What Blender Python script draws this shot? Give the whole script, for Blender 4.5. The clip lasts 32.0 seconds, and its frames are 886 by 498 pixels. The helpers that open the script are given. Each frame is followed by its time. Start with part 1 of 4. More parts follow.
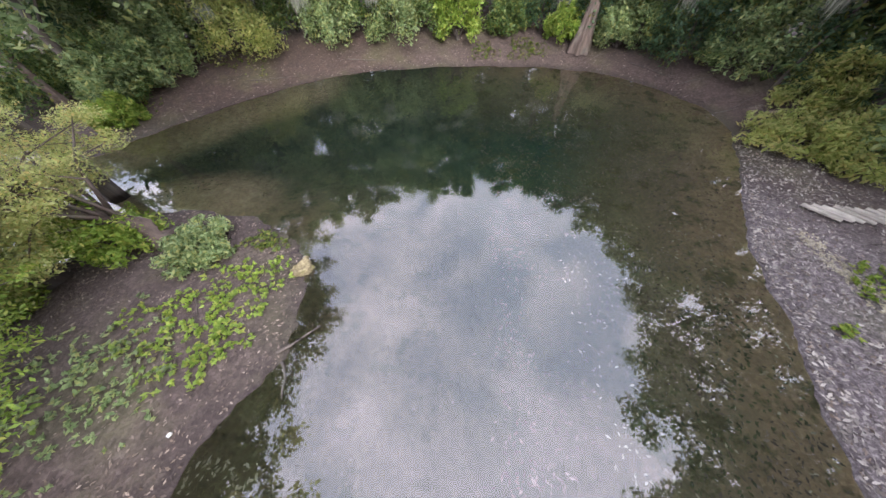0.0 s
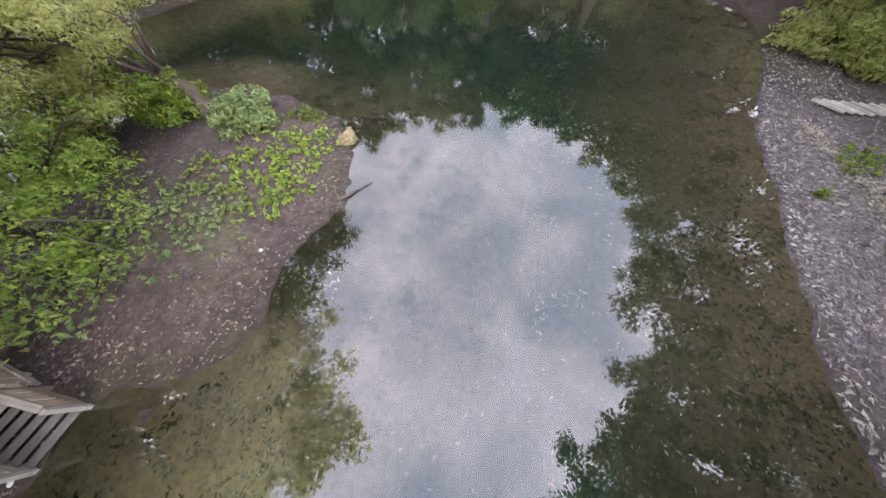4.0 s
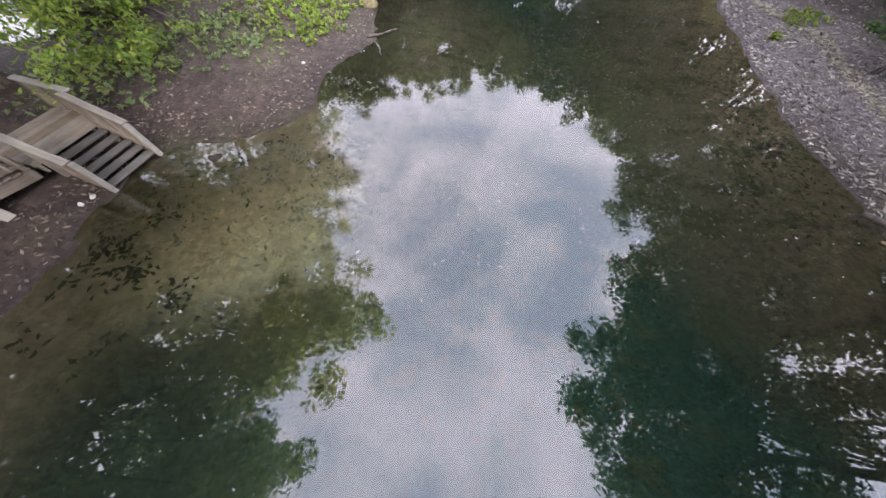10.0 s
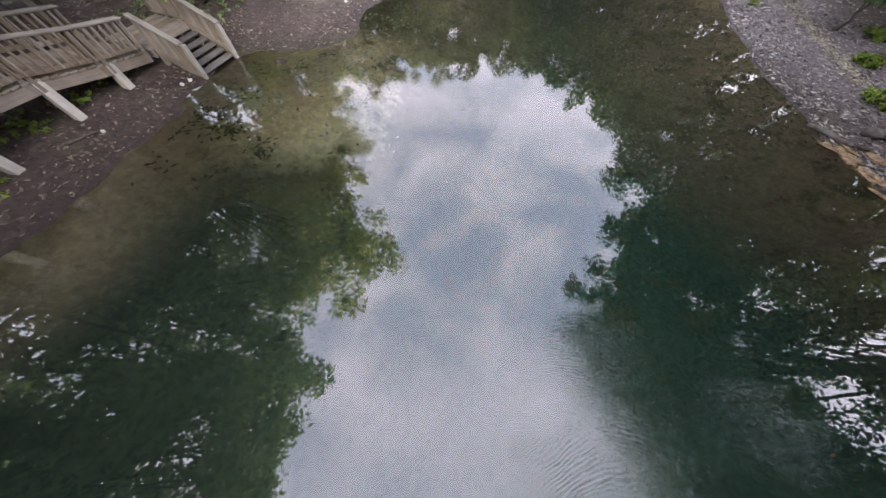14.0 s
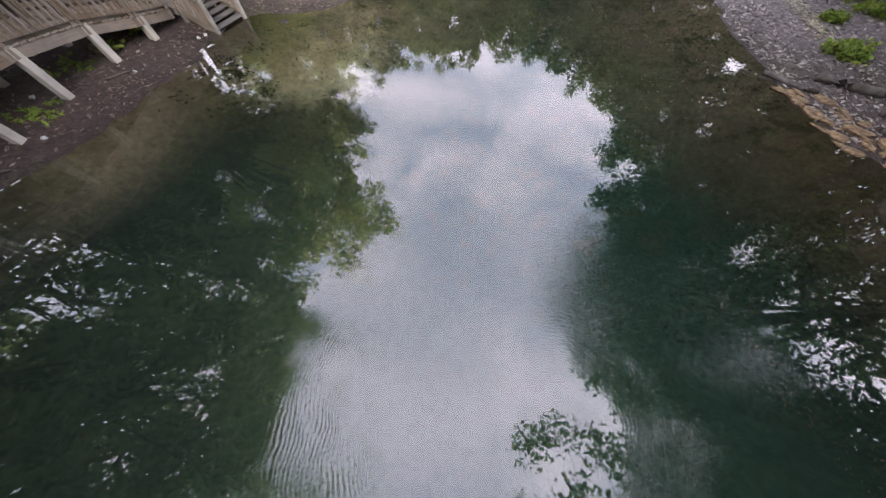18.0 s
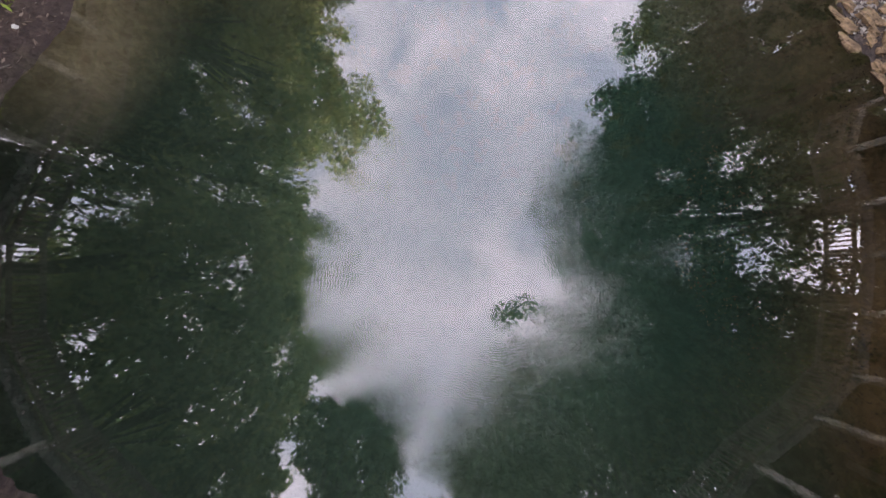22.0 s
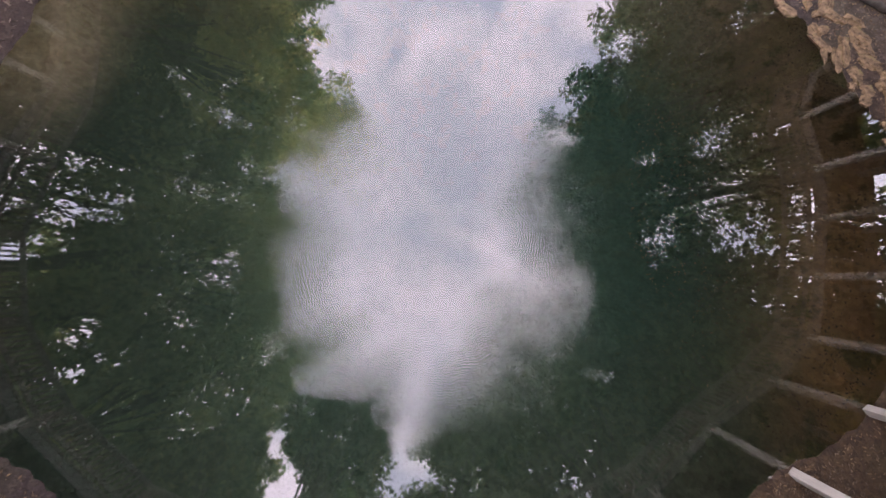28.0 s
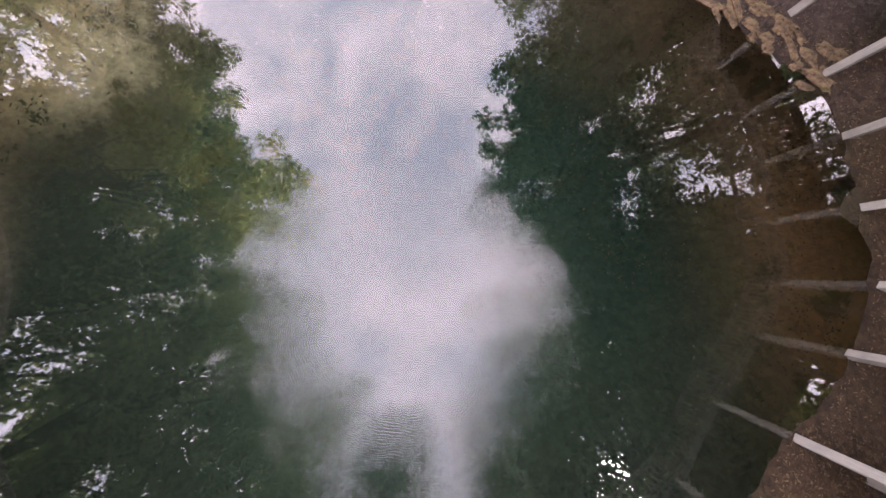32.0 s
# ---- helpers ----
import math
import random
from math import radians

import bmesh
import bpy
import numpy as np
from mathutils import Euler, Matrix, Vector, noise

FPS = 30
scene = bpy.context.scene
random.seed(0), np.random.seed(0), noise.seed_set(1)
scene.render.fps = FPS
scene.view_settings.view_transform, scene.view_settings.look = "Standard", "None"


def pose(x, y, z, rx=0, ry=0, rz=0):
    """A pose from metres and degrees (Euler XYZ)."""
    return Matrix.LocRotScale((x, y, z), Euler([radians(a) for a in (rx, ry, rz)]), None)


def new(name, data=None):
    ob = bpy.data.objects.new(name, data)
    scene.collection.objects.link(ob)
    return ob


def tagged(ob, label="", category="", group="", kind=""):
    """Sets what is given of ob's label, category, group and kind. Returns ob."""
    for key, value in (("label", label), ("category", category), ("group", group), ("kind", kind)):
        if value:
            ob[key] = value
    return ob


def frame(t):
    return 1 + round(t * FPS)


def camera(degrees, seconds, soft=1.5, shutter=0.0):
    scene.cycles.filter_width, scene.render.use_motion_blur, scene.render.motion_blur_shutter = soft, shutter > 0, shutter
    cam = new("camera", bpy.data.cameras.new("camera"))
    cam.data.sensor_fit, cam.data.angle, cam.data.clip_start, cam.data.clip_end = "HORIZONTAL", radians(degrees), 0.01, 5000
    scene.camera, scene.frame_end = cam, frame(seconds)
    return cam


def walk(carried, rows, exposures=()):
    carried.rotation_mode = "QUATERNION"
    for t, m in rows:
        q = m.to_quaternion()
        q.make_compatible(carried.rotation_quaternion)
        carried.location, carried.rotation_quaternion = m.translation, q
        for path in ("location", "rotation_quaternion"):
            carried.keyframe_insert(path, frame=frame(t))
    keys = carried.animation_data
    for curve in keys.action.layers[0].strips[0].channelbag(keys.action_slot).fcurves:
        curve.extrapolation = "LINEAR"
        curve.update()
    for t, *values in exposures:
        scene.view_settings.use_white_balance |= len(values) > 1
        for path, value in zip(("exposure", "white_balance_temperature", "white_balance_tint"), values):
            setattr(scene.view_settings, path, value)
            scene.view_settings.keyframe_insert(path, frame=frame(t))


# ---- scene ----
EXPO = 1.95
WATER_IOR = 2.2
cam = camera(121.4, 32.0, soft=1.5)

# seconds, x, y, z, heading, tilt, lean
PATH = [
    (0, 1.539, 4.848, 7.254, 2.82, -54.24, 0.68), (0.5, 1.457, 4.522, 7.092, 2.57, -54.69, 0.51),
    (1, 1.411, 4.152, 6.903, 2.39, -58.45, 0.36), (1.5, 1.214, 3.813, 6.724, 2.44, -59.10, -0.31),
    (2, 1.015, 3.510, 6.550, 2.59, -61.80, -1.15), (2.5, 0.839, 3.095, 6.510, 2.70, -63.26, -1.52),
    (3, 0.485, 2.413, 6.742, 3.67, -64.15, -0.65), (3.5, 0.328, 2.017, 6.663, 3.74, -64.05, -0.92),
    (5.5, 0.117, 0.450, 5.988, 0.59, -64.63, -1.15), (6, 0.000, -0.000, 5.796, 0.00, -64.53, -1.35),
    (6.5, -0.161, -0.499, 5.569, -0.52, -64.28, -1.63), (7, -0.347, -1.013, 5.357, -0.94, -64.06, -1.97),
    (7.5, -0.550, -1.537, 5.154, -0.70, -64.12, -2.50), (8, -0.725, -2.081, 4.965, -0.33, -63.89, -2.89),
    (8.5, -0.822, -2.636, 4.805, -0.92, -63.39, -2.88), (9, -0.879, -3.197, 4.655, -0.89, -62.88, -2.88),
    (9.5, -0.919, -3.734, 4.507, -0.83, -62.50, -2.73), (10, -0.976, -4.198, 4.360, -0.87, -62.22, -2.73),
    (10.5, -1.048, -4.618, 4.247, -1.06, -62.04, -2.78), (11, -1.123, -5.063, 4.191, -1.18, -61.86, -2.77),
    (11.5, -1.190, -5.520, 4.154, -1.07, -61.85, -2.85), (12, -1.274, -5.951, 4.127, -1.02, -62.38, -3.10),
    (12.5, -1.354, -6.372, 4.112, -1.22, -62.50, -3.22), (13, -1.451, -6.769, 4.105, -1.27, -62.40, -3.33),
    (13.5, -1.540, -7.161, 4.099, -0.43, -62.31, -3.47), (14, -1.581, -7.516, 4.063, 0.44, -62.28, -3.61),
    (14.5, -1.519, -7.767, 4.016, 0.90, -62.56, -3.37), (16.5, -1.116, -8.839, 4.003, 1.11, -63.02, -2.68),
    (17, -0.990, -9.090, 3.999, 1.14, -62.99, -2.57), (17.5, -0.862, -9.340, 3.997, 1.37, -62.91, -2.52),
    (18, -0.757, -9.594, 3.983, 1.52, -62.80, -2.45), (18.5, -0.673, -9.831, 3.954, 1.60, -62.77, -2.45),
    (19, -0.596, -10.065, 3.916, 1.33, -62.88, -2.32), (19.5, -0.514, -10.274, 3.899, 1.11, -63.00, -2.18),
    (20, -0.432, -10.458, 3.973, 1.51, -64.62, -2.07), (20.5, -0.396, -10.545, 4.172, 1.83, -74.56, -2.21),
    (21, -0.393, -10.481, 4.428, 2.01, -77.76, -2.40), (21.5, -0.419, -10.342, 4.697, 2.04, -80.58, -2.50),
    (22, -0.461, -10.203, 4.935, 1.59, -83.16, -2.72), (22.5, -0.506, -10.113, 5.096, 1.05, -84.83, -2.95),
    (23, -0.441, -10.131, 5.139, 0.72, -84.93, -2.80), (23.5, -0.279, -10.233, 5.147, 0.66, -84.41, -2.56),
    (24, -0.117, -10.325, 5.157, 0.64, -84.25, -2.46), (24.5, 0.010, -10.428, 5.180, 0.65, -84.10, -2.24),
    (26.5, 0.384, -10.729, 5.173, -0.64, -83.26, -1.96), (27, 0.530, -10.769, 5.184, -0.47, -83.12, -1.89),
    (27.5, 0.709, -10.782, 5.176, -0.43, -83.14, -1.73), (28, 0.882, -10.795, 5.150, -0.44, -83.09, -1.50),
    (28.5, 1.036, -10.807, 5.118, -0.41, -83.00, -1.34), (29, 1.211, -10.828, 5.095, -0.40, -82.95, -1.18),
    (29.5, 1.376, -10.840, 5.074, -0.96, -82.69, -1.03), (30, 1.511, -10.793, 5.092, -2.03, -82.68, -1.06),
    (30.5, 1.611, -10.518, 5.091, -4.85, -83.08, -1.47), (31, 1.709, -10.141, 5.118, -9.58, -83.18, -1.41),
    (31.5, 1.883, -9.705, 5.172, -14.42, -83.54, -1.08), (32, 2.098, -9.249, 5.232, -18.51, -84.17, -0.63),
]
walk(cam, [(r[0], pose(r[1], r[2], r[3], 90 + r[5], r[6], r[4])) for r in PATH], [(0.0, EXPO + 0.1, 6100, 12), (9.0, EXPO + 0.1, 6100, 13), (20.0, EXPO + 0.08, 6250, 15), (24.0, EXPO + 0.45, 6450, 20), (32.0, EXPO + 0.5, 6600, 26)])

# ---- sky and sun ----
SUN_UP, SUN_TURN = radians(33), radians(165)
world = bpy.data.worlds.new("overcast_sky")
scene.world = world
world.use_nodes = True
wn, wl = world.node_tree.nodes, world.node_tree.links
wn.clear()
w_out, w_bg = wn.new("ShaderNodeOutputWorld"), wn.new("ShaderNodeBackground")
sky = wn.new("ShaderNodeTexSky")
sky.sky_type, sky.sun_disc, sky.sun_elevation, sky.sun_rotation = "NISHITA", False, SUN_UP, SUN_TURN
w_tc, w_sep = wn.new("ShaderNodeTexCoord"), wn.new("ShaderNodeSeparateXYZ")
wl.new(w_tc.outputs["Generated"], w_sep.inputs[0])
w_add = wn.new("ShaderNodeMath")
w_add.operation, w_add.inputs[1].default_value = "ADD", 0.25
wl.new(w_sep.outputs["Z"], w_add.inputs[0])
w_max = wn.new("ShaderNodeMath")
w_max.operation, w_max.inputs[1].default_value = "MAXIMUM", 0.08
wl.new(w_add.outputs[0], w_max.inputs[0])
w_div = wn.new("ShaderNodeVectorMath")
w_div.operation = "DIVIDE"
w_cmb = wn.new("ShaderNodeCombineXYZ")
for k in ("X", "Y", "Z"):
    wl.new(w_max.outputs[0], w_cmb.inputs[k])
wl.new(w_tc.outputs["Generated"], w_div.inputs[0])
wl.new(w_cmb.outputs[0], w_div.inputs[1])
cl = wn.new("ShaderNodeTexNoise")
cl.inputs["Scale"].default_value, cl.inputs["Detail"].default_value, cl.inputs["Roughness"].default_value = 3.0, 6.0, 0.55
cl.inputs["Distortion"].default_value = 0.35
wl.new(w_div.outputs[0], cl.inputs["Vector"])
cr = wn.new("ShaderNodeValToRGB")
e = cr.color_ramp.elements
e[0].position, e[0].color = 0.40, (0.60, 0.625, 0.76, 1)
e[1].position, e[1].color = 0.60, (1.16, 1.06, 1.16, 1)
m_ = e.new(0.5)
m_.color = (0.88, 0.845, 0.93, 1)
wl.new(cl.outputs["Fac"], cr.inputs["Fac"])
# thin blue of the clear sky behind the cloud sheet
w_scale = wn.new("ShaderNodeVectorMath")
w_scale.operation, w_scale.inputs["Scale"].default_value = "SCALE", 0.1
wl.new(sky.outputs[0], w_scale.inputs[0])
w_mix = wn.new("ShaderNodeMix")
w_mix.data_type = "RGBA"
w_mix.inputs[0].default_value = 0.85
wl.new(w_scale.outputs[0], w_mix.inputs[6])
wl.new(cr.outputs[0], w_mix.inputs[7])
wl.new(w_mix.outputs[2], w_bg.inputs["Color"])
w_bg.inputs["Strength"].default_value = 1.0
wl.new(w_bg.outputs[0], w_out.inputs[0])

sun = new("sun", bpy.data.lights.new("sun", "SUN"))
sun.data.energy, sun.data.angle, sun.data.color = 1.35, radians(32), (1.0, 0.95, 0.88)
sun.matrix_world = pose(0, 0, 40, 90 - 33, 0, 180 - 165)


# ---- materials ----
def material(name):
    m = bpy.data.materials.new(name)
    m.use_nodes = True
    n, l = m.node_tree.nodes, m.node_tree.links
    return m, n, l, n["Principled BSDF"]


def noise_tex(n, l, scale, detail=6.0, rough=0.6, coord=None, stretch=None):
    t = n.new("ShaderNodeTexNoise")
    t.inputs["Scale"].default_value, t.inputs["Detail"].default_value, t.inputs["Roughness"].default_value = scale, detail, rough
    if coord is not None:
        if stretch:
            mp = n.new("ShaderNodeMapping")
            mp.inputs["Scale"].default_value = stretch
            l.new(coord, mp.inputs[0])
            coord = mp.outputs[0]
        l.new(coord, t.inputs["Vector"])
    return t


def ramp(n, l, fac, stops):
    r = n.new("ShaderNodeValToRGB")
    els = r.color_ramp.elements
    while len(els) < len(stops):
        els.new(0.5)
    for el, (p, c) in zip(els, stops):
        el.position, el.color = p, (*c, 1)
    l.new(fac, r.inputs[0])
    return r.outputs[0]


def blend(n, l, fac, a, b, mode="MIX"):
    x = n.new("ShaderNodeMix")
    x.data_type, x.blend_type = "RGBA", mode
    for sock, v in ((x.inputs[0], fac), (x.inputs[6], a), (x.inputs[7], b)):
        if hasattr(v, "is_linked"):
            l.new(v, sock)
        elif isinstance(v, (int, float)):
            sock.default_value = v
        else:
            sock.default_value = (*v, 1)
    return x.outputs[2]


def bump(n, l, height, strength, distance, bsdf):
    b = n.new("ShaderNodeBump")
    b.inputs["Strength"].default_value, b.inputs["Distance"].default_value = strength, distance
    l.new(height, b.inputs["Height"])
    l.new(b.outputs[0], bsdf.inputs["Normal"])


def place(n):
    return n.new("ShaderNodeNewGeometry").outputs["Position"]


def math_node(n, l, op, a, b):
    x = n.new("ShaderNodeMath")
    x.operation = op
    for sock, v in ((x.inputs[0], a), (x.inputs[1], b)):
        if hasattr(v, "is_linked"):
            l.new(v, sock)
        else:
            sock.default_value = v
    return x.outputs[0]


def ground_material():
    m, n, l, b = material("forest_soil")
    p = place(n)
    big = noise_tex(n, l, 0.35, 5, 0.6, p)
    mid = noise_tex(n, l, 2.8, 7, 0.72, p)
    fine = noise_tex(n, l, 26, 5, 0.7, p)
    soil = ramp(n, l, mid.outputs[0], [(0.32, (0.048, 0.036, 0.033)), (0.5, (0.108, 0.083, 0.077)), (0.68, (0.185, 0.148, 0.138))])
    fleck = n.new("ShaderNodeTexVoronoi")
    fleck.inputs["Scale"].default_value = 11.0
    l.new(blend(n, l, 0.2, p, noise_tex(n, l, 3.0, 4, 0.6, p).outputs["Color"], "ADD"), fleck.inputs["Vector"])
    leafy = ramp(n, l, fleck.outputs["Color"], [(0.15, (0.065, 0.05, 0.046)), (0.6, (0.13, 0.103, 0.095)), (0.9, (0.26, 0.22, 0.20))])
    c = blend(n, l, 0.45, soil, leafy)
    c = blend(n, l, 0.6, c, ramp(n, l, fine.outputs[0], [(0.3, (0.35, 0.33, 0.33)), (0.7, (1.15, 1.12, 1.12))]), "MULTIPLY")
    # pale wavy crust on the trodden east bank
    crust = noise_tex(n, l, 6.5, 8, 0.74, p)
    crusty = ramp(n, l, crust.outputs[0], [(0.38, (0.10, 0.082, 0.084)), (0.52, (0.235, 0.20, 0.20)), (0.66, (0.50, 0.45, 0.43))])
    crusty = blend(n, l, 0.5, crusty, ramp(n, l, fine.outputs[0], [(0.3, (0.45, 0.43, 0.44)), (0.7, (1.1, 1.1, 1.1))]), "MULTIPLY")
    bank = n.new("ShaderNodeMapping")
    bank.inputs["Location"].default_value, bank.inputs["Scale"].default_value = (-2.88, -0.77, 0), (0.23, 0.11, 0)
    l.new(p, bank.inputs[0])
    bl = n.new("ShaderNodeVectorMath")
    bl.operation = "LENGTH"
    l.new(bank.outputs[0], bl.inputs[0])
    reach = math_node(n, l, "ADD", bl.outputs["Value"], math_node(n, l, "MULTIPLY", math_node(n, l, "SUBTRACT", big.outputs[0], 0.5), 0.6))
    c = blend(n, l, ramp(n, l, reach, [(0.55, (0.85, 0.85, 0.85)), (0.95, (0, 0, 0))]), c, crusty)
    # rusty earth round the spring head
    sy = n.new("ShaderNodeSeparateXYZ")
    l.new(p, sy.inputs[0])
    rust = n.new("ShaderNodeMapRange")
    rust.inputs[1].default_value, rust.inputs[2].default_value, rust.inputs[3].default_value, rust.inputs[4].default_value = -1.5, -8.0, 0.0, 0.9
    head = n.new("ShaderNodeMapRange")
    head.inputs[1].default_value, head.inputs[2].default_value = -6.0, 2.0
    l.new(sy.outputs["X"], head.inputs[0])
    l.new(math_node(n, l, "ADD", sy.outputs["Y"], math_node(n, l, "MULTIPLY", big.outputs[0], 3.0)), rust.inputs[0])
    c = blend(n, l, math_node(n, l, "MULTIPLY", rust.outputs[0], head.outputs[0]), c, blend(n, l, 1.0, c, (1.2, 0.92, 0.48), "MULTIPLY"))
    # browner west bank, with the shade of deck and trees painted into the soil
    west_shade = n.new("ShaderNodeMapRange")
    west_shade.inputs[1].default_value, west_shade.inputs[2].default_value = -1.0, -4.0
    l.new(sy.outputs["X"], west_shade.inputs[0])
    under = n.new("ShaderNodeMapRange")
    under.inputs[1].default_value, under.inputs[2].default_value = 4.0, 1.0
    l.new(sy.outputs["Y"], under.inputs[0])
    c = blend(n, l, west_shade.outputs[0], c, blend(n, l, 1.0, c, blend(n, l, under.outputs[0], (0.88, 0.83, 0.80), (0.66, 0.57, 0.52)), "MULTIPLY"))
    # north bank a little browner, with tree shade put into the soil colour
    north_shade = n.new("ShaderNodeMapRange")
    north_shade.inputs[1].default_value, north_shade.inputs[2].default_value = 16.0, 20.0
    l.new(sy.outputs["Y"], north_shade.inputs[0])
    c = blend(n, l, north_shade.outputs[0], c, blend(n, l, 1.0, c, (0.80, 0.72, 0.64), "MULTIPLY"))
    mask = ramp(n, l, big.outputs[0], [(0.5, (0, 0, 0)), (0.66, (1, 1, 1))])
    green = blend(n, l, math_node(n, l, "MULTIPLY", mask, 0.28), c, (0.13, 0.14, 0.05))
    # bed under the water: tan sand at rim, weed, deep-water green painted by depth
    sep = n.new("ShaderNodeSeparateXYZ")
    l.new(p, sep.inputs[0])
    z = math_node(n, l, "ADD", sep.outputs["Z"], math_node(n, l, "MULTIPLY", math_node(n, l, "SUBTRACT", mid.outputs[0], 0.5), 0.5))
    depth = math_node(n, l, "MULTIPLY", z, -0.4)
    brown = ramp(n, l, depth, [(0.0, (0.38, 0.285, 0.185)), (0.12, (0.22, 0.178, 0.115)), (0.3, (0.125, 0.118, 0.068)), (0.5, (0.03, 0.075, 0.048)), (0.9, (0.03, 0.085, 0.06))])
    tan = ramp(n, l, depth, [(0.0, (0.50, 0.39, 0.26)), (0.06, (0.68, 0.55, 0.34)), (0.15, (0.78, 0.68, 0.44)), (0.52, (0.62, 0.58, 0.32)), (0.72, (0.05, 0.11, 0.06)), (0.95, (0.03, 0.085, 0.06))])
    cove = n.new("ShaderNodeMapping")
    cove.inputs["Location"].default_value = (6.1, 0.1, 0)
    l.new(p, cove.inputs[0])
    ln = n.new("ShaderNodeVectorMath")
    ln.operation = "LENGTH"
    l.new(cove.outputs[0], ln.inputs[0])
    weed = noise_tex(n, l, 1.1, 9, 0.72, p)
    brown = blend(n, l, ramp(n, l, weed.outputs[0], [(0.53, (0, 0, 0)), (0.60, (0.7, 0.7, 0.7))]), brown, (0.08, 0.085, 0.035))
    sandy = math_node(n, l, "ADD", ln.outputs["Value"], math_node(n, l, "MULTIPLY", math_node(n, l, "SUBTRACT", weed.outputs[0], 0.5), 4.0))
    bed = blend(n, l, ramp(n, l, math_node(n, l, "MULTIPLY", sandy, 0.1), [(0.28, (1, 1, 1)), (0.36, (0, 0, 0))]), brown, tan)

    def band_mask(sock, lo, hi, top):
        mr = n.new("ShaderNodeMapRange")
        mr.inputs[1].default_value, mr.inputs[2].default_value, mr.inputs[4].default_value = lo, hi, top
        l.new(sock, mr.inputs[0])
        return mr.outputs[0]

    # green weed in the north-west arm, deep-water haze painted round the spring head
    wob_y = math_node(n, l, "ADD", sy.outputs["Y"], math_node(n, l, "MULTIPLY", math_node(n, l, "SUBTRACT", weed.outputs[0], 0.5), 7.0))
    nw = math_node(n, l, "MULTIPLY", band_mask(wob_y, 10.5, 15.0, 0.85), band_mask(sy.outputs["X"], 7.0, -1.0, 1.0))
    bed = blend(n, l, nw, bed, ramp(n, l, mid.outputs[0], [(0.35, (0.03, 0.055, 0.038)), (0.65, (0.07, 0.10, 0.06))]))
    south = math_node(n, l, "MULTIPLY", band_mask(wob_y, -4.0, -8.0, 0.8), band_mask(sy.outputs["X"], 9.5, 7.0, 1.0))
    bed = blend(n, l, south, bed, ramp(n, l, mid.outputs[0], [(0.35, (0.042, 0.09, 0.064)), (0.65, (0.066, 0.12, 0.085))]))
    rim = math_node(n, l, "MULTIPLY", band_mask(sy.outputs["X"], -5.8, -7.6, 0.85), ramp(n, l, math_node(n, l, "MULTIPLY", sep.outputs["Z"], -1.0), [(0.2, (1, 1, 1)), (0.45, (0, 0, 0))]))
    # dark western water: mirrored trees and depth put into the bed colour
    tree_mirror = math_node(n, l, "MULTIPLY", band_mask(wob_y, -2.2, -4.4, 0.92), band_mask(sy.outputs["X"], -2.0, -5.0, 1.0))
    bed = blend(n, l, tree_mirror, bed, (0.055, 0.085, 0.058))
    # dark brown bed off the point, reflection of low trees painted in too
    bank_ = math_node(n, l, "MULTIPLY", band_mask(sy.outputs["Y"], 2.0, 3.4, 0.85), band_mask(sy.outputs["X"], -0.5, -2.6, 1.0))
    bed = blend(n, l, math_node(n, l, "MULTIPLY", bank_, band_mask(sy.outputs["Y"], 12.5, 9.5, 1.0)), bed, ramp(n, l, mid.outputs[0], [(0.35, (0.035, 0.03, 0.016)), (0.65, (0.09, 0.072, 0.036))]))
    rim = math_node(n, l, "MULTIPLY", rim, band_mask(sy.outputs["Y"], -8.0, -6.0, 1.0))
    bed = blend(n, l, rim, bed, ramp(n, l, mid.outputs[0], [(0.35, (0.40, 0.31, 0.2)), (0.65, (0.62, 0.51, 0.34))]))
    speck = n.new("ShaderNodeTexVoronoi")
    speck.inputs["Scale"].default_value = 9.0
    l.new(p, speck.inputs["Vector"])
    east = n.new("ShaderNodeMapRange")
    east.inputs[1].default_value, east.inputs[2].default_value = 5.0, 9.0
    l.new(sy.outputs["X"], east.inputs[0])
    shallow = math_node(n, l, "MULTIPLY", math_node(n, l, "MULTIPLY", rust.outputs[0], east.outputs[0]), ramp(n, l, depth, [(0.12, (1, 1, 1)), (0.4, (0.0, 0.0, 0.0))]))
    bed = blend(n, l, shallow, bed, blend(n, l, 1.0, bed, (1.5, 1.15, 0.8), "MULTIPLY"))
    bed = blend(n, l, 0.3, bed, ramp(n, l, speck.outputs["Color"], [(0.1, (0.45, 0.42, 0.38)), (0.6, (1, 1, 1)), (0.9, (1.5, 1.45, 1.3))]), "MULTIPLY")
    wet = math_node(n, l, "GREATER_THAN", 0.0, sep.outputs["Z"])
    damp = n.new("ShaderNodeMapRange")
    damp.inputs[1].default_value, damp.inputs[2].default_value = 0.0, 0.16
    damp.inputs[3].default_value, damp.inputs[4].default_value = 0.55, 1.0
    l.new(sep.outputs["Z"], damp.inputs[0])
    land = blend(n, l, 1.0, green, damp.outputs[0], "MULTIPLY")
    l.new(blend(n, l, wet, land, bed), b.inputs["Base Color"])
    b.inputs["Roughness"].default_value = 0.9
    bump(n, l, math_node(n, l, "ADD", fine.outputs[0], fleck.outputs["Distance"]), 0.7, 0.05, b)
    return m


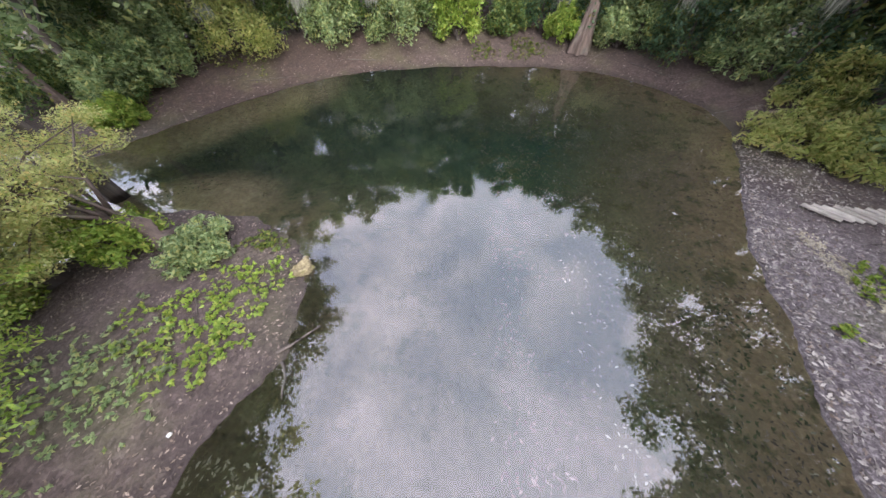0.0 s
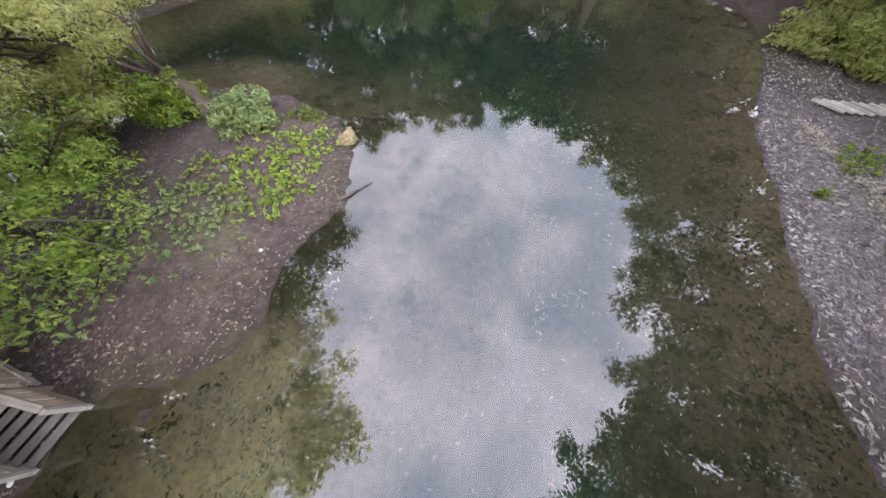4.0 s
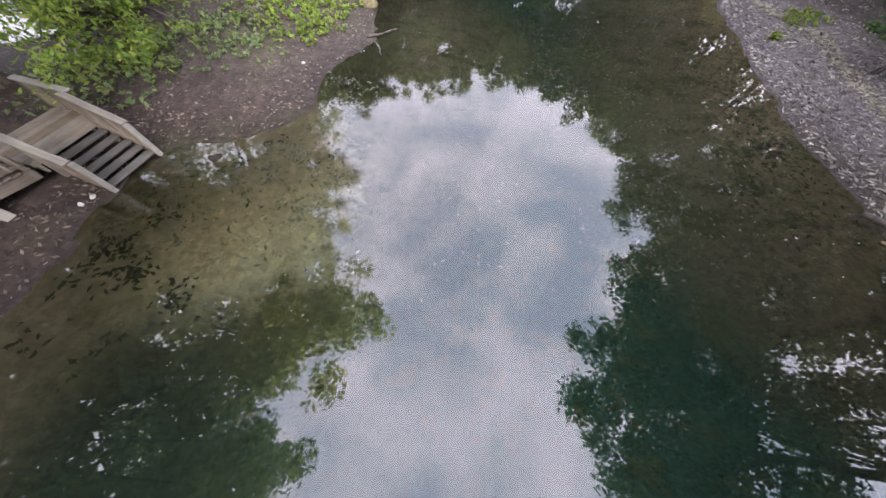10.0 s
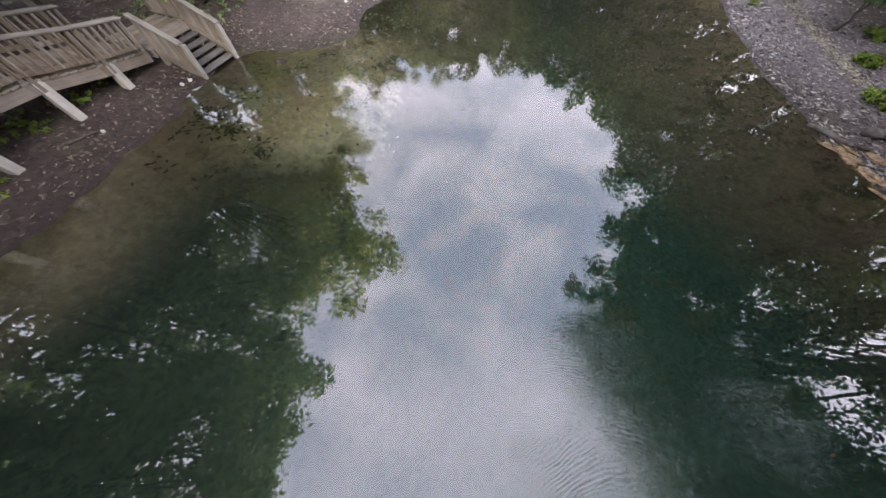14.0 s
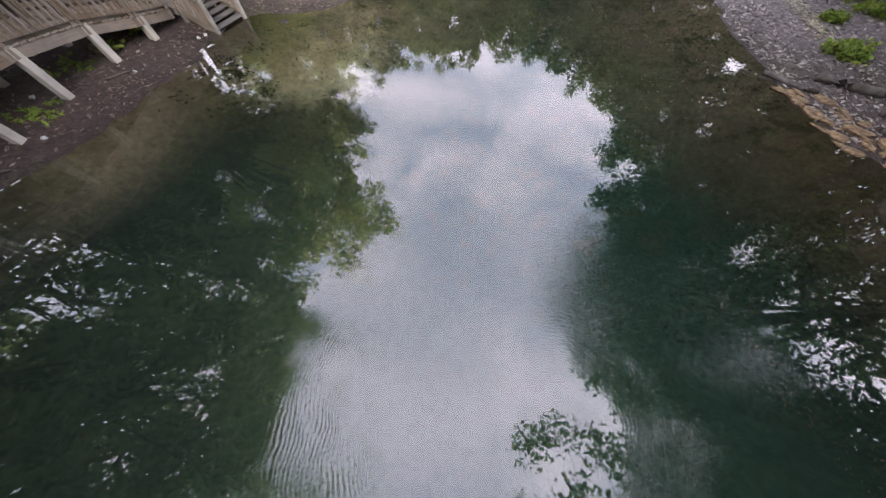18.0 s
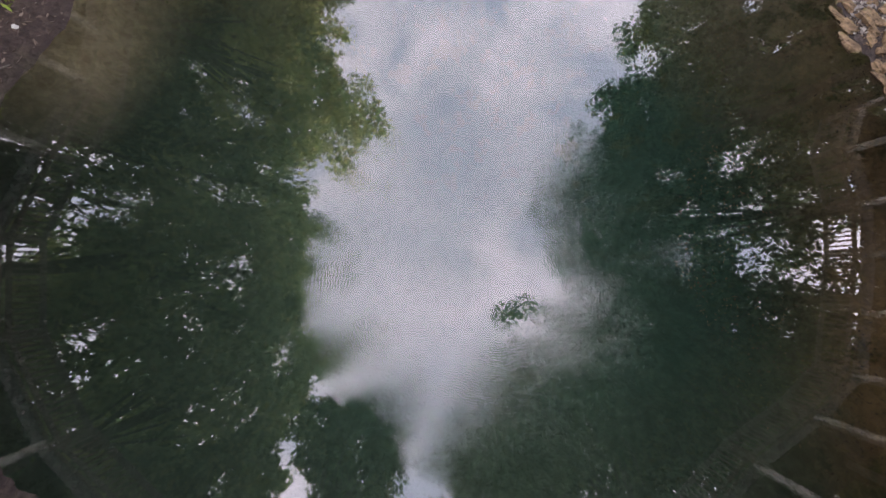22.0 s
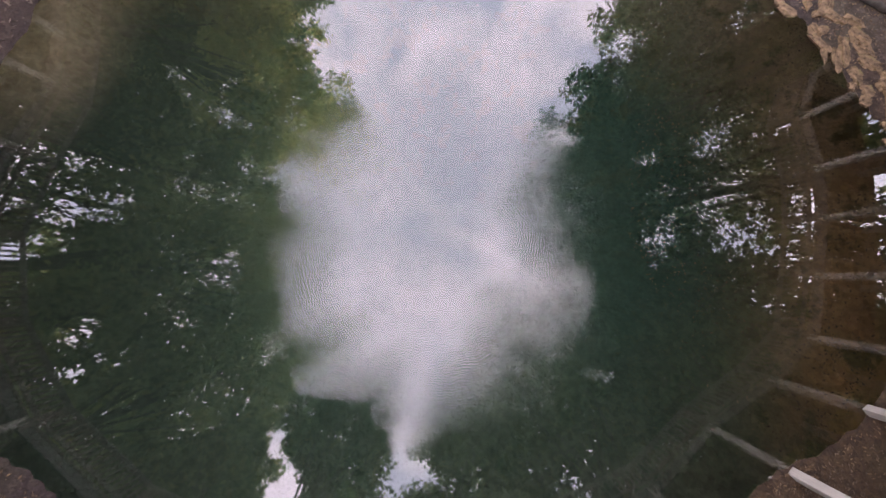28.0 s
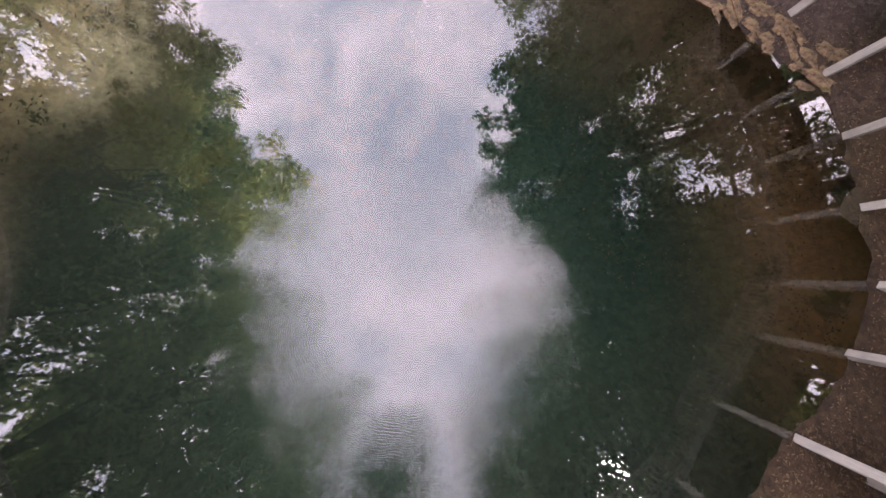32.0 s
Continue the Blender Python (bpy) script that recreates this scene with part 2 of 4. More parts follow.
def water_material():
    m = bpy.data.materials.new("spring_water")
    m.use_nodes = True
    n, l = m.node_tree.nodes, m.node_tree.links
    n.clear()
    out, mix = n.new("ShaderNodeOutputMaterial"), n.new("ShaderNodeMixShader")
    tr, gl, fr = n.new("ShaderNodeBsdfTransparent"), n.new("ShaderNodeBsdfGlossy"), n.new("ShaderNodeFresnel")
    tr.inputs[0].default_value = (0.92, 0.97, 0.93, 1)
    gl.inputs["Roughness"].default_value = 0.008
    fr.inputs["IOR"].default_value = WATER_IOR
    p = place(n)
    swell = noise_tex(n, l, 0.9, 3, 0.5, p)
    b = n.new("ShaderNodeBump")
    b.inputs["Strength"].default_value, b.inputs["Distance"].default_value = 0.03, 0.03
    l.new(swell.outputs[0], b.inputs["Height"])
    # rings of fine wind ripples on the pool
    mp = n.new("ShaderNodeMapping")
    mp.inputs["Location"].default_value = (-1.0, 10.2, 0)
    l.new(p, mp.inputs[0])
    far = n.new("ShaderNodeVectorMath")
    far.operation = "LENGTH"
    l.new(mp.outputs[0], far.inputs[0])
    wob = noise_tex(n, l, 0.8, 3, 0.6, p)
    rad_ = math_node(n, l, "ADD", far.outputs["Value"], math_node(n, l, "MULTIPLY", wob.outputs[0], 0.5))
    ring = math_node(n, l, "SINE", math_node(n, l, "MULTIPLY", rad_, 122.0), 0.0)
    patch = noise_tex(n, l, 1.6, 3, 0.6, p)
    ring = math_node(n, l, "MULTIPLY", ring, ramp(n, l, patch.outputs[0], [(0.32, (0.3, 0.3, 0.3)), (0.62, (1, 1, 1))]))
    chop = noise_tex(n, l, 55.0, 2, 0.5, p)
    h_ = math_node(n, l, "ADD", math_node(n, l, "MULTIPLY", ring, 0.24), math_node(n, l, "MULTIPLY", chop.outputs[0], 0.4))
    band = ramp(n, l, math_node(n, l, "MULTIPLY", far.outputs["Value"], 0.125), [(0.10, (0, 0, 0)), (0.2, (0.9, 0.9, 0.9)), (0.38, (1, 1, 1)), (0.5, (0, 0, 0))])
    b2 = n.new("ShaderNodeBump")
    b2.inputs["Distance"].default_value = 0.004
    l.new(math_node(n, l, "MULTIPLY", band, 1.0), b2.inputs["Strength"])
    l.new(h_, b2.inputs["Height"])
    l.new(b.outputs[0], b2.inputs["Normal"])
    b = b2
    l.new(b.outputs[0], gl.inputs["Normal"])
    l.new(fr.outputs[0], mix.inputs[0])
    l.new(tr.outputs[0], mix.inputs[1])
    l.new(gl.outputs[0], mix.inputs[2])
    l.new(mix.outputs[0], out.inputs[0])
    return m


def leaf_material(name, dark, light, tint=(0.2, 0.19, 0.03), thin=0.5):
    m, n, l, b = material(name)
    p = place(n)
    a = noise_tex(n, l, 0.9, 4, 0.6, p)
    g = n.new("ShaderNodeNewGeometry")
    c = ramp(n, l, g.outputs["Random Per Island"], [(0.0, dark), (0.7, light), (0.97, tint)])
    c = blend(n, l, 0.6, c, ramp(n, l, a.outputs[0], [(0.3, (0.45, 0.45, 0.45)), (0.7, (1.15, 1.15, 1.0))]), "MULTIPLY")
    l.new(c, b.inputs["Base Color"])
    b.inputs["Roughness"].default_value = 0.55
    tl, mx = n.new("ShaderNodeBsdfTranslucent"), n.new("ShaderNodeMixShader")
    l.new(c, tl.inputs[0])
    mx.inputs[0].default_value = thin
    l.new(b.outputs[0], mx.inputs[1])
    l.new(tl.outputs[0], mx.inputs[2])
    l.new(mx.outputs[0], n["Material Output"].inputs[0])
    return m


def bark_material(name, dark, light):
    m, n, l, b = material(name)
    p = n.new("ShaderNodeTexCoord").outputs["Object"]
    a = noise_tex(n, l, 6, 7, 0.65, p, (1, 1, 0.16))
    s = noise_tex(n, l, 1.5, 4, 0.6, p)
    c = ramp(n, l, a.outputs[0], [(0.3, dark), (0.7, light)])
    c = blend(n, l, ramp(n, l, s.outputs[0], [(0.5, (0, 0, 0)), (0.75, (0.5, 0.5, 0.5))]), c, (0.17, 0.18, 0.14))
    l.new(c, b.inputs["Base Color"])
    b.inputs["Roughness"].default_value = 0.9
    bump(n, l, a.outputs[0], 0.8, 0.03, b)
    return m


def wood_material(name, dark, light, worn=(0.42, 0.40, 0.37)):
    m, n, l, b = material(name)
    tc = n.new("ShaderNodeTexCoord")
    grain = noise_tex(n, l, 5, 8, 0.7, tc.outputs["Object"], (0.35, 7, 7))
    stain = noise_tex(n, l, 2.0, 4, 0.6, place(n))
    rnd = n.new("ShaderNodeObjectInfo").outputs["Random"]
    c = ramp(n, l, grain.outputs[0], [(0.3, dark), (0.7, light)])
    c = blend(n, l, math_node(n, l, "MULTIPLY", rnd, 0.45), c, worn)
    c = blend(n, l, 0.55, c, ramp(n, l, stain.outputs[0], [(0.35, (0.45, 0.44, 0.42)), (0.65, (1.05, 1.03, 1.0))]), "MULTIPLY")
    l.new(c, b.inputs["Base Color"])
    b.inputs["Roughness"].default_value = 0.85
    bump(n, l, grain.outputs[0], 0.5, 0.01, b)
    return m


def stone_material(name, dark, light):
    m, n, l, b = material(name)
    p = n.new("ShaderNodeTexCoord").outputs["Object"]
    a = noise_tex(n, l, 8, 8, 0.7, p)
    s = noise_tex(n, l, 2.6, 5, 0.6, p)
    c = ramp(n, l, a.outputs[0], [(0.36, dark), (0.64, light)])
    c = blend(n, l, ramp(n, l, s.outputs[0], [(0.52, (0, 0, 0)), (0.68, (0.8, 0.8, 0.8))]), c, (0.17, 0.17, 0.05))
    l.new(c, b.inputs["Base Color"])
    b.inputs["Roughness"].default_value = 0.9
    bump(n, l, a.outputs[0], 0.8, 0.04, b)
    return m


SOIL, WATER = ground_material(), water_material()
LEAF = leaf_material("broad_green_leaf", (0.045, 0.088, 0.028), (0.19, 0.28, 0.085), (0.30, 0.30, 0.08))
LEAF_DARK = leaf_material("dark_green_leaf", (0.036, 0.085, 0.042), (0.145, 0.24, 0.115))
LEAF_YELLOW = leaf_material("yellow_green_leaf", (0.36, 0.42, 0.13), (0.70, 0.73, 0.31), (0.74, 0.6, 0.24), thin=0.62)
LEAF_LIME = leaf_material("lime_leaf", (0.15, 0.25, 0.035), (0.37, 0.50, 0.09), (0.48, 0.50, 0.11))
LEAF_BRIGHT = leaf_material("sunlit_leaf", (0.28, 0.34, 0.10), (0.62, 0.66, 0.26), (0.66, 0.58, 0.24), thin=0.72)
LEAF_SOFT = leaf_material("soft_green_leaf", (0.14, 0.215, 0.085), (0.42, 0.52, 0.25), (0.48, 0.48, 0.18))
LEAF_MID = leaf_material("mid_green_leaf", (0.06, 0.10, 0.02), (0.19, 0.25, 0.05), (0.3, 0.27, 0.06))
LITTER = leaf_material("dead_leaf", (0.08, 0.056, 0.042), (0.21, 0.16, 0.13), (0.33, 0.265, 0.225), thin=0.0)
PALE = leaf_material("pale_dead_leaf", (0.13, 0.11, 0.10), (0.36, 0.32, 0.30), (0.52, 0.48, 0.44), thin=0.0)
RUST = leaf_material("russet_leaf", (0.085, 0.05, 0.026), (0.20, 0.125, 0.062), (0.32, 0.22, 0.12), thin=0.0)
MOSS = leaf_material("hanging_moss", (0.16, 0.17, 0.14), (0.33, 0.34, 0.28), (0.40, 0.40, 0.34), thin=0.3)
BARK = bark_material("grey_bark", (0.045, 0.036, 0.03), (0.17, 0.14, 0.12))
BARK_RED = bark_material("cypress_bark", (0.05, 0.036, 0.028), (0.17, 0.125, 0.10))
WOOD = wood_material("weathered_board", (0.13, 0.092, 0.062), (0.28, 0.21, 0.145))
WOOD_GREY = wood_material("silver_grey_timber", (0.16, 0.14, 0.118), (0.34, 0.305, 0.265), (0.46, 0.44, 0.40))
WOOD_DARK = wood_material("dark_timber", (0.07, 0.06, 0.055), (0.16, 0.14, 0.13), (0.2, 0.19, 0.18))
POST_PALE = wood_material("pale_post_timber", (0.30, 0.27, 0.22), (0.62, 0.57, 0.49), (0.76, 0.73, 0.66))
STRAW = leaf_material("straw", (0.24, 0.20, 0.13), (0.50, 0.45, 0.34), (0.58, 0.53, 0.43), thin=0.0)
WEED = leaf_material("water_weed", (0.065, 0.072, 0.034), (0.13, 0.135, 0.065), (0.16, 0.15, 0.07), thin=0.1)
STONE = stone_material("rusty_ledge_stone", (0.075, 0.05, 0.027), (0.37, 0.25, 0.14))
STONE_TAN = stone_material("straw_stone", (0.12, 0.095, 0.05), (0.33, 0.275, 0.155))
CHARCOAL, CN, CLK, CB = material("grey_stone")
CB.inputs["Base Color"].default_value, CB.inputs["Roughness"].default_value = (0.6, 0.6, 0.58, 1), 0.7

# ---- the plan: the edge of the water ----
EAST = [(12.3, 25.6), (15.0, 23.0), (16.3, 20.0), (15.2, 16.2), (13.6, 13.5), (12.2, 10.6), (11.5, 8.2), (10.8, 6.0), (10.2, 4.0), (9.7, 2.2), (9.5, 0.5), (9.45, -1.2), (9.4, -2.6), (9.6, -3.8),
        (10.3, -5.1), (11.1, -6.7), (11.7, -7.9), (11.75, -9.2), (11.35, -10.7), (10.8, -12.3), (9.7, -13.5), (8.0, -14.5), (5.8, -15.4), (2.8, -16.2), (-0.6, -16.5)]
WEST = [(-3.8, -15.9), (-6.3, -14.5), (-8.2, -13.2), (-9.5, -11.6), (-9.9, -9.8), (-9.5, -8.0), (-8.8, -6.5), (-8.3, -5.2), (-8.0, -3.6), (-7.7, -2.2), (-7.7, -1.2), (-7.6, -0.4), (-7.5, 0.45),
        (-6.4, 1.0), (-5.0, 1.4), (-4.35, 2.4), (-4.25, 3.8), (-3.7, 5.2), (-3.0, 6.2), (-3.2, 7.4), (-3.4, 8.8), (-4.3, 10.0), (-5.8, 11.0), (-7.8, 11.4), (-10.2, 11.4)]
BEHIND = [(-12.0, 10.2), (-12.1, 7.6), (-12.6, 6.0), (-14.2, 4.6), (-17.0, 2.5), (-20.0, -2.0), (-25.0, -2.0), (-34.0, 3.0), (-34.0, 13.0), (-26.0, 16.5), (-20.5, 15.6), (-17.5, 14.4)]
NORTH = [(-15.8, 16.6), (-14.2, 18.6), (-12.2, 21.2), (-9.5, 23.7), (-6.4, 25.7), (-3.0, 26.6), (1.0, 27.2), (5.3, 27.3), (9.4, 26.8)]


def smooth_loop(pts, per):
    p = np.array(pts)
    a, b, c, d = np.roll(p, 1, 0), p, np.roll(p, -1, 0), np.roll(p, -2, 0)
    t = (np.arange(per) / per)[None, :, None]
    a, b, c, d = (q[:, None, :] for q in (a, b, c, d))
    q = 0.5 * (2 * b + (c - a) * t + (2 * a - 5 * b + 4 * c - d) * t ** 2 + (3 * b - a - 3 * c + d) * t ** 3)
    return q.reshape(-1, 2)


SHORE = smooth_loop(EAST + WEST + BEHIND + NORTH, 5)
_k = np.arange(len(SHORE))
SHORE = SHORE + 0.10 * np.stack([np.sin(_k * 1.7) + np.sin(_k * 0.63 + 1), np.cos(_k * 1.3) + np.sin(_k * 0.91)], 1) * 0.6


def shore_distance(x, y):
    """Signed distance to the water's edge, positive on land."""
    x, y = np.atleast_1d(np.asarray(x, float)), np.atleast_1d(np.asarray(y, float))
    best, inside = np.full(x.shape, 1e9), np.zeros(x.shape, bool)
    for (x0, y0), (x1, y1) in zip(SHORE, np.roll(SHORE, -1, 0)):
        dx, dy = x1 - x0, y1 - y0
        u = np.clip(((x - x0) * dx + (y - y0) * dy) / (dx * dx + dy * dy), 0, 1)
        best = np.minimum(best, (x - x0 - u * dx) ** 2 + (y - y0 - u * dy) ** 2)
        cross = (y0 > y) != (y1 > y)
        with np.errstate(divide="ignore", invalid="ignore"):
            inside ^= cross & (x < (x1 - x0) * (y - y0) / (y1 - y0) + x0)
    d = np.sqrt(best)
    return np.where(inside, -d, d)


def waves(x, y):
    return (np.sin(x * 0.9 + 1.3 * np.sin(y * 0.5)) * np.sin(y * 0.8 + 0.7 * np.sin(x * 0.6)) * 0.5
            + 0.35 * np.sin(x * 2.3 + 1.1 * y) * np.sin(y * 2.7 - 0.6 * x) + 0.22 * np.sin(5.1 * x + 0.4 * y) * np.sin(4.6 * y - x))


def height(x, y):
    d = shore_distance(x, y)
    x, y = np.atleast_1d(np.asarray(x, float)), np.atleast_1d(np.asarray(y, float))
    north = np.clip((y - 18) / 5, 0, 1)
    land = 0.02 + 0.11 * np.clip(d, 0, 4) + 0.16 * north * np.clip(d, 0, 5) + 0.05 * np.clip(d - 4, 0, 20) + 0.05 * waves(x, y) * np.clip(d * 1.5, 0, 1)
    w = -d
    pool = np.exp(-(((x - 1.0) / 9.5) ** 2 + ((y + 9.5) / 6.2) ** 2))
    shelf = 1 - 0.72 * np.exp(-((x - 11.0) / 3.2) ** 2 - ((y + 10.5) / 4.5) ** 2)
    cove = shelf - 0.76 * np.exp(-((x + 5.4) / 3.2) ** 2 - ((y + 0.2) / 3.2) ** 2)
    bed = -cove * (0.10 * np.clip(w, 0, 1.5) + 0.16 * np.clip(w - 1.5, 0, 8) + pool * 0.42 * np.clip(w - 0.6, 0, 9)) + 0.05 * waves(x, y) * np.clip(w, 0, 1)
    return np.where(d > 0, land, bed)


def mesh_from(name, verts, faces, mat, smooth=False):
    me = bpy.data.meshes.new(name)
    me.from_pydata(verts, [], faces)
    me.materials.append(mat)
    if smooth:
        me.polygons.foreach_set("use_smooth", [True] * len(me.polygons))
    me.update()
    return me


def grid_mesh(name, xs, ys, mat):
    gx, gy = np.meshgrid(xs, ys)
    z = height(gx.ravel(), gy.ravel())
    v = np.stack([gx.ravel(), gy.ravel(), z], 1)
    nx, ny = len(xs), len(ys)
    i = (np.arange(ny - 1)[:, None] * nx + np.arange(nx - 1)[None, :]).ravel()
    f = np.stack([i, i + 1, i + 1 + nx, i + nx], 1)
    return mesh_from(name, v.tolist(), f.tolist(), mat, True)


xs = np.concatenate([np.array([-3000, -600, -200, -90, -60, -45]), np.arange(-38, -20, 0.8), np.arange(-20, 20, 0.22), np.arange(20, 38, 1.0), np.array([45, 60, 90, 200, 600, 3000])])
ys = np.concatenate([np.array([-3000, -600, -200, -90, -60, -45]), np.arange(-36, -20, 1.0), np.arange(-20, 32, 0.22), np.arange(32, 42, 1.0), np.array([45, 60, 90, 200, 600, 3000])])
ground = tagged(new("ground", grid_mesh("ground", xs, ys, SOIL)), "purple-brown forest soil with leaf litter sloping into the spring", "ground", kind="structure")

water = tagged(new("water", mesh_from("water", [(-40, -20, 0), (19, -20, 0), (19, 30, 0), (-40, 30, 0)], [(0, 1, 2, 3)], WATER)),
               "calm clear green spring water mirroring the cloudy sky", "water", kind="structure")


# ---- builders ----
def part(name, bm, mat, parent, label="", smooth=False):
    me = bpy.data.meshes.new(name)
    bm.to_mesh(me)
    bm.free()
    me.materials.append(mat)
    if smooth:
        me.polygons.foreach_set("use_smooth", [True] * len(me.polygons))
    ob = new(name, me)
    ob.parent = parent
    if label:
        tagged(ob, label)
    return ob


def shared(name, me, parent, m):
    ob = new(name, me)
    ob.parent = parent
    ob.matrix_local = m
    return ob


def ground_at(x, y):
    return float(height(x, y)[0])


def tube(path, radii, sides=8, wobble=0.0, rng=None):
    """Vertices and faces of a tapered tube along a path."""
    path = [Vector(p) for p in path]
    v, f = [], []
    for i, p in enumerate(path):
        d = (path[min(i + 1, len(path) - 1)] - path[max(i - 1, 0)]).normalized()
        a = d.orthogonal().normalized() if abs(d.z) < 0.95 else Vector((1, 0, 0))
        a = (a - d * a.dot(d)).normalized()
        b = d.cross(a)
        for k in range(sides):
            t = 2 * math.pi * k / sides
            r = radii[i] * (1 + (wobble * math.sin(3 * t + i) if wobble else 0))
            v.append(tuple(p + (a * math.cos(t) + b * math.sin(t)) * r))
    for i in range(len(path) - 1):
        for k in range(sides):
            q = (k + 1) % sides
            f.append((i * sides + k, i * sides + q, (i + 1) * sides + q, (i + 1) * sides + k))
    f.append(tuple(range(sides))[::-1])
    f.append(tuple((len(path) - 1) * sides + k for k in range(sides)))
    return v, f


def add_tube(store, *a, **k):
    v, f = tube(*a, **k)
    o = len(store[0])
    store[0].extend(v)
    store[1].extend(tuple(i + o for i in q) for q in f)


def leaves(centres, spread, per, size, rng, flat=0.5, droop=0.0):
    """Small pointed leaves scattered round clump centres, as vertices and faces."""
    c = np.repeat(np.asarray(centres, float), per, 0)
    n = len(c)
    g = rng.normal(size=(n, 3))
    g /= np.linalg.norm(g, axis=1)[:, None] + 1e-9
    c = c + g * (rng.random((n, 1)) ** 0.6) * np.asarray(spread)
    nrm = rng.normal(size=(n, 3)) * flat + np.array([0, 0, 1.0])
    nrm /= np.linalg.norm(nrm, axis=1)[:, None]
    u = np.cross(nrm, rng.normal(size=(n, 3)))
    u /= np.linalg.norm(u, axis=1)[:, None] + 1e-9
    u[:, 2] -= droop
    w = np.cross(nrm, u)
    s = size * (0.6 + 0.8 * rng.random((n, 1)))
    v = np.stack([c - u * s, c + w * s * 0.42, c + u * s, c - w * s * 0.42], 1).reshape(-1, 3)
    i = np.arange(n)[:, None] * 4
    return v, i + np.array([[0, 1, 2, 3]])


def leaf_mesh(name, v, f, mat):
    me = bpy.data.meshes.new(name)
    me.vertices.add(len(v))
    me.vertices.foreach_set("co", np.ascontiguousarray(v, dtype=np.float32).ravel())
    me.loops.add(len(f) * 4)
    me.loops.foreach_set("vertex_index", np.ascontiguousarray(f, dtype=np.int32).ravel())
    me.polygons.add(len(f))
    me.polygons.foreach_set("loop_start", np.arange(len(f), dtype=np.int32) * 4)
    me.materials.append(mat)
    me.update(calc_edges=True)
    return me


def tree(base, crown, radius, seed, mat, bark, label, thick=0.24, clumps=70, per=70, size=0.16, group="trees round the spring", category="tree", flare=1.6, near=True):
    """A tree with a leaning trunk, limbs and an uneven crown of leaf clumps. crown: its middle; radius: (across, up)."""
    rng = np.random.default_rng(seed)
    bx, by = base
    bz = ground_at(bx, by)
    top = tagged(new("tree", None), label, category, group)
    top.location = (bx, by, bz - 0.05)
    c = np.array(crown, float) - np.array([bx, by, bz - 0.05])
    r, h = radius
    trunk_path = []
    for i in range(9):
        t = i / 8
        q = np.array([c[0] * t ** 1.6, c[1] * t ** 1.6, (c[2] + 0.4 * h) * t]) + rng.normal(size=3) * 0.10 * np.array([1, 1, 0]) * (t > 0)
        trunk_path.append(tuple(q))
    rad = [thick * ((flare if i == 0 else (1 + 0.2 * (flare - 1) if i == 1 else 1)) * (1 - 0.8 * i / 8) + 0.02) for i in range(9)]
    # clump centres: shell-heavy, uneven
    g = rng.normal(size=(clumps, 3))
    g /= np.linalg.norm(g, axis=1)[:, None]
    rr = 0.45 + 0.6 * rng.random((clumps, 1))
    lump = 1 + 0.22 * np.sin(3 * np.arctan2(g[:, 1:2], g[:, 0:1]) + seed) + 0.12 * np.sin(5 * g[:, 2:3] + 2 * seed)
    cc = c + g * np.minimum(rr * lump, 1.2) * np.array([r, r, h])
    store = ([], [])
    add_tube(store, trunk_path, rad, 10, 0.06)
    for k in range(0, clumps, 3):
        t = 0.35 + 0.6 * rng.random()
        i = min(int(t * 8), 7)
        s = np.array(trunk_path[i])
        e_ = cc[k]
        mid = (s + e_) / 2 + rng.normal(size=3) * 0.25 + np.array([0, 0, 0.25])
        r0 = max(rad[i] * 0.38, 0.03)
        one = ([], []) if near else store
        add_tube(one, [tuple(s), tuple(mid), tuple(e_)], [r0, r0 * 0.55, 0.012], 5)
        if near:
            lm = new("limb", mesh_from("limb", one[0], one[1], bark, True))
            lm.parent = top
    ob = new("trunk", mesh_from("trunk", store[0], store[1], bark, True))
    ob.parent = top
    v, f = leaves(cc, (r * 0.23, r * 0.23, h * 0.17), per, size, rng, 0.6, 0.15)
    cr_ = new("crown", leaf_mesh("crown", v, f, mat))
    cr_.parent = top
    return top


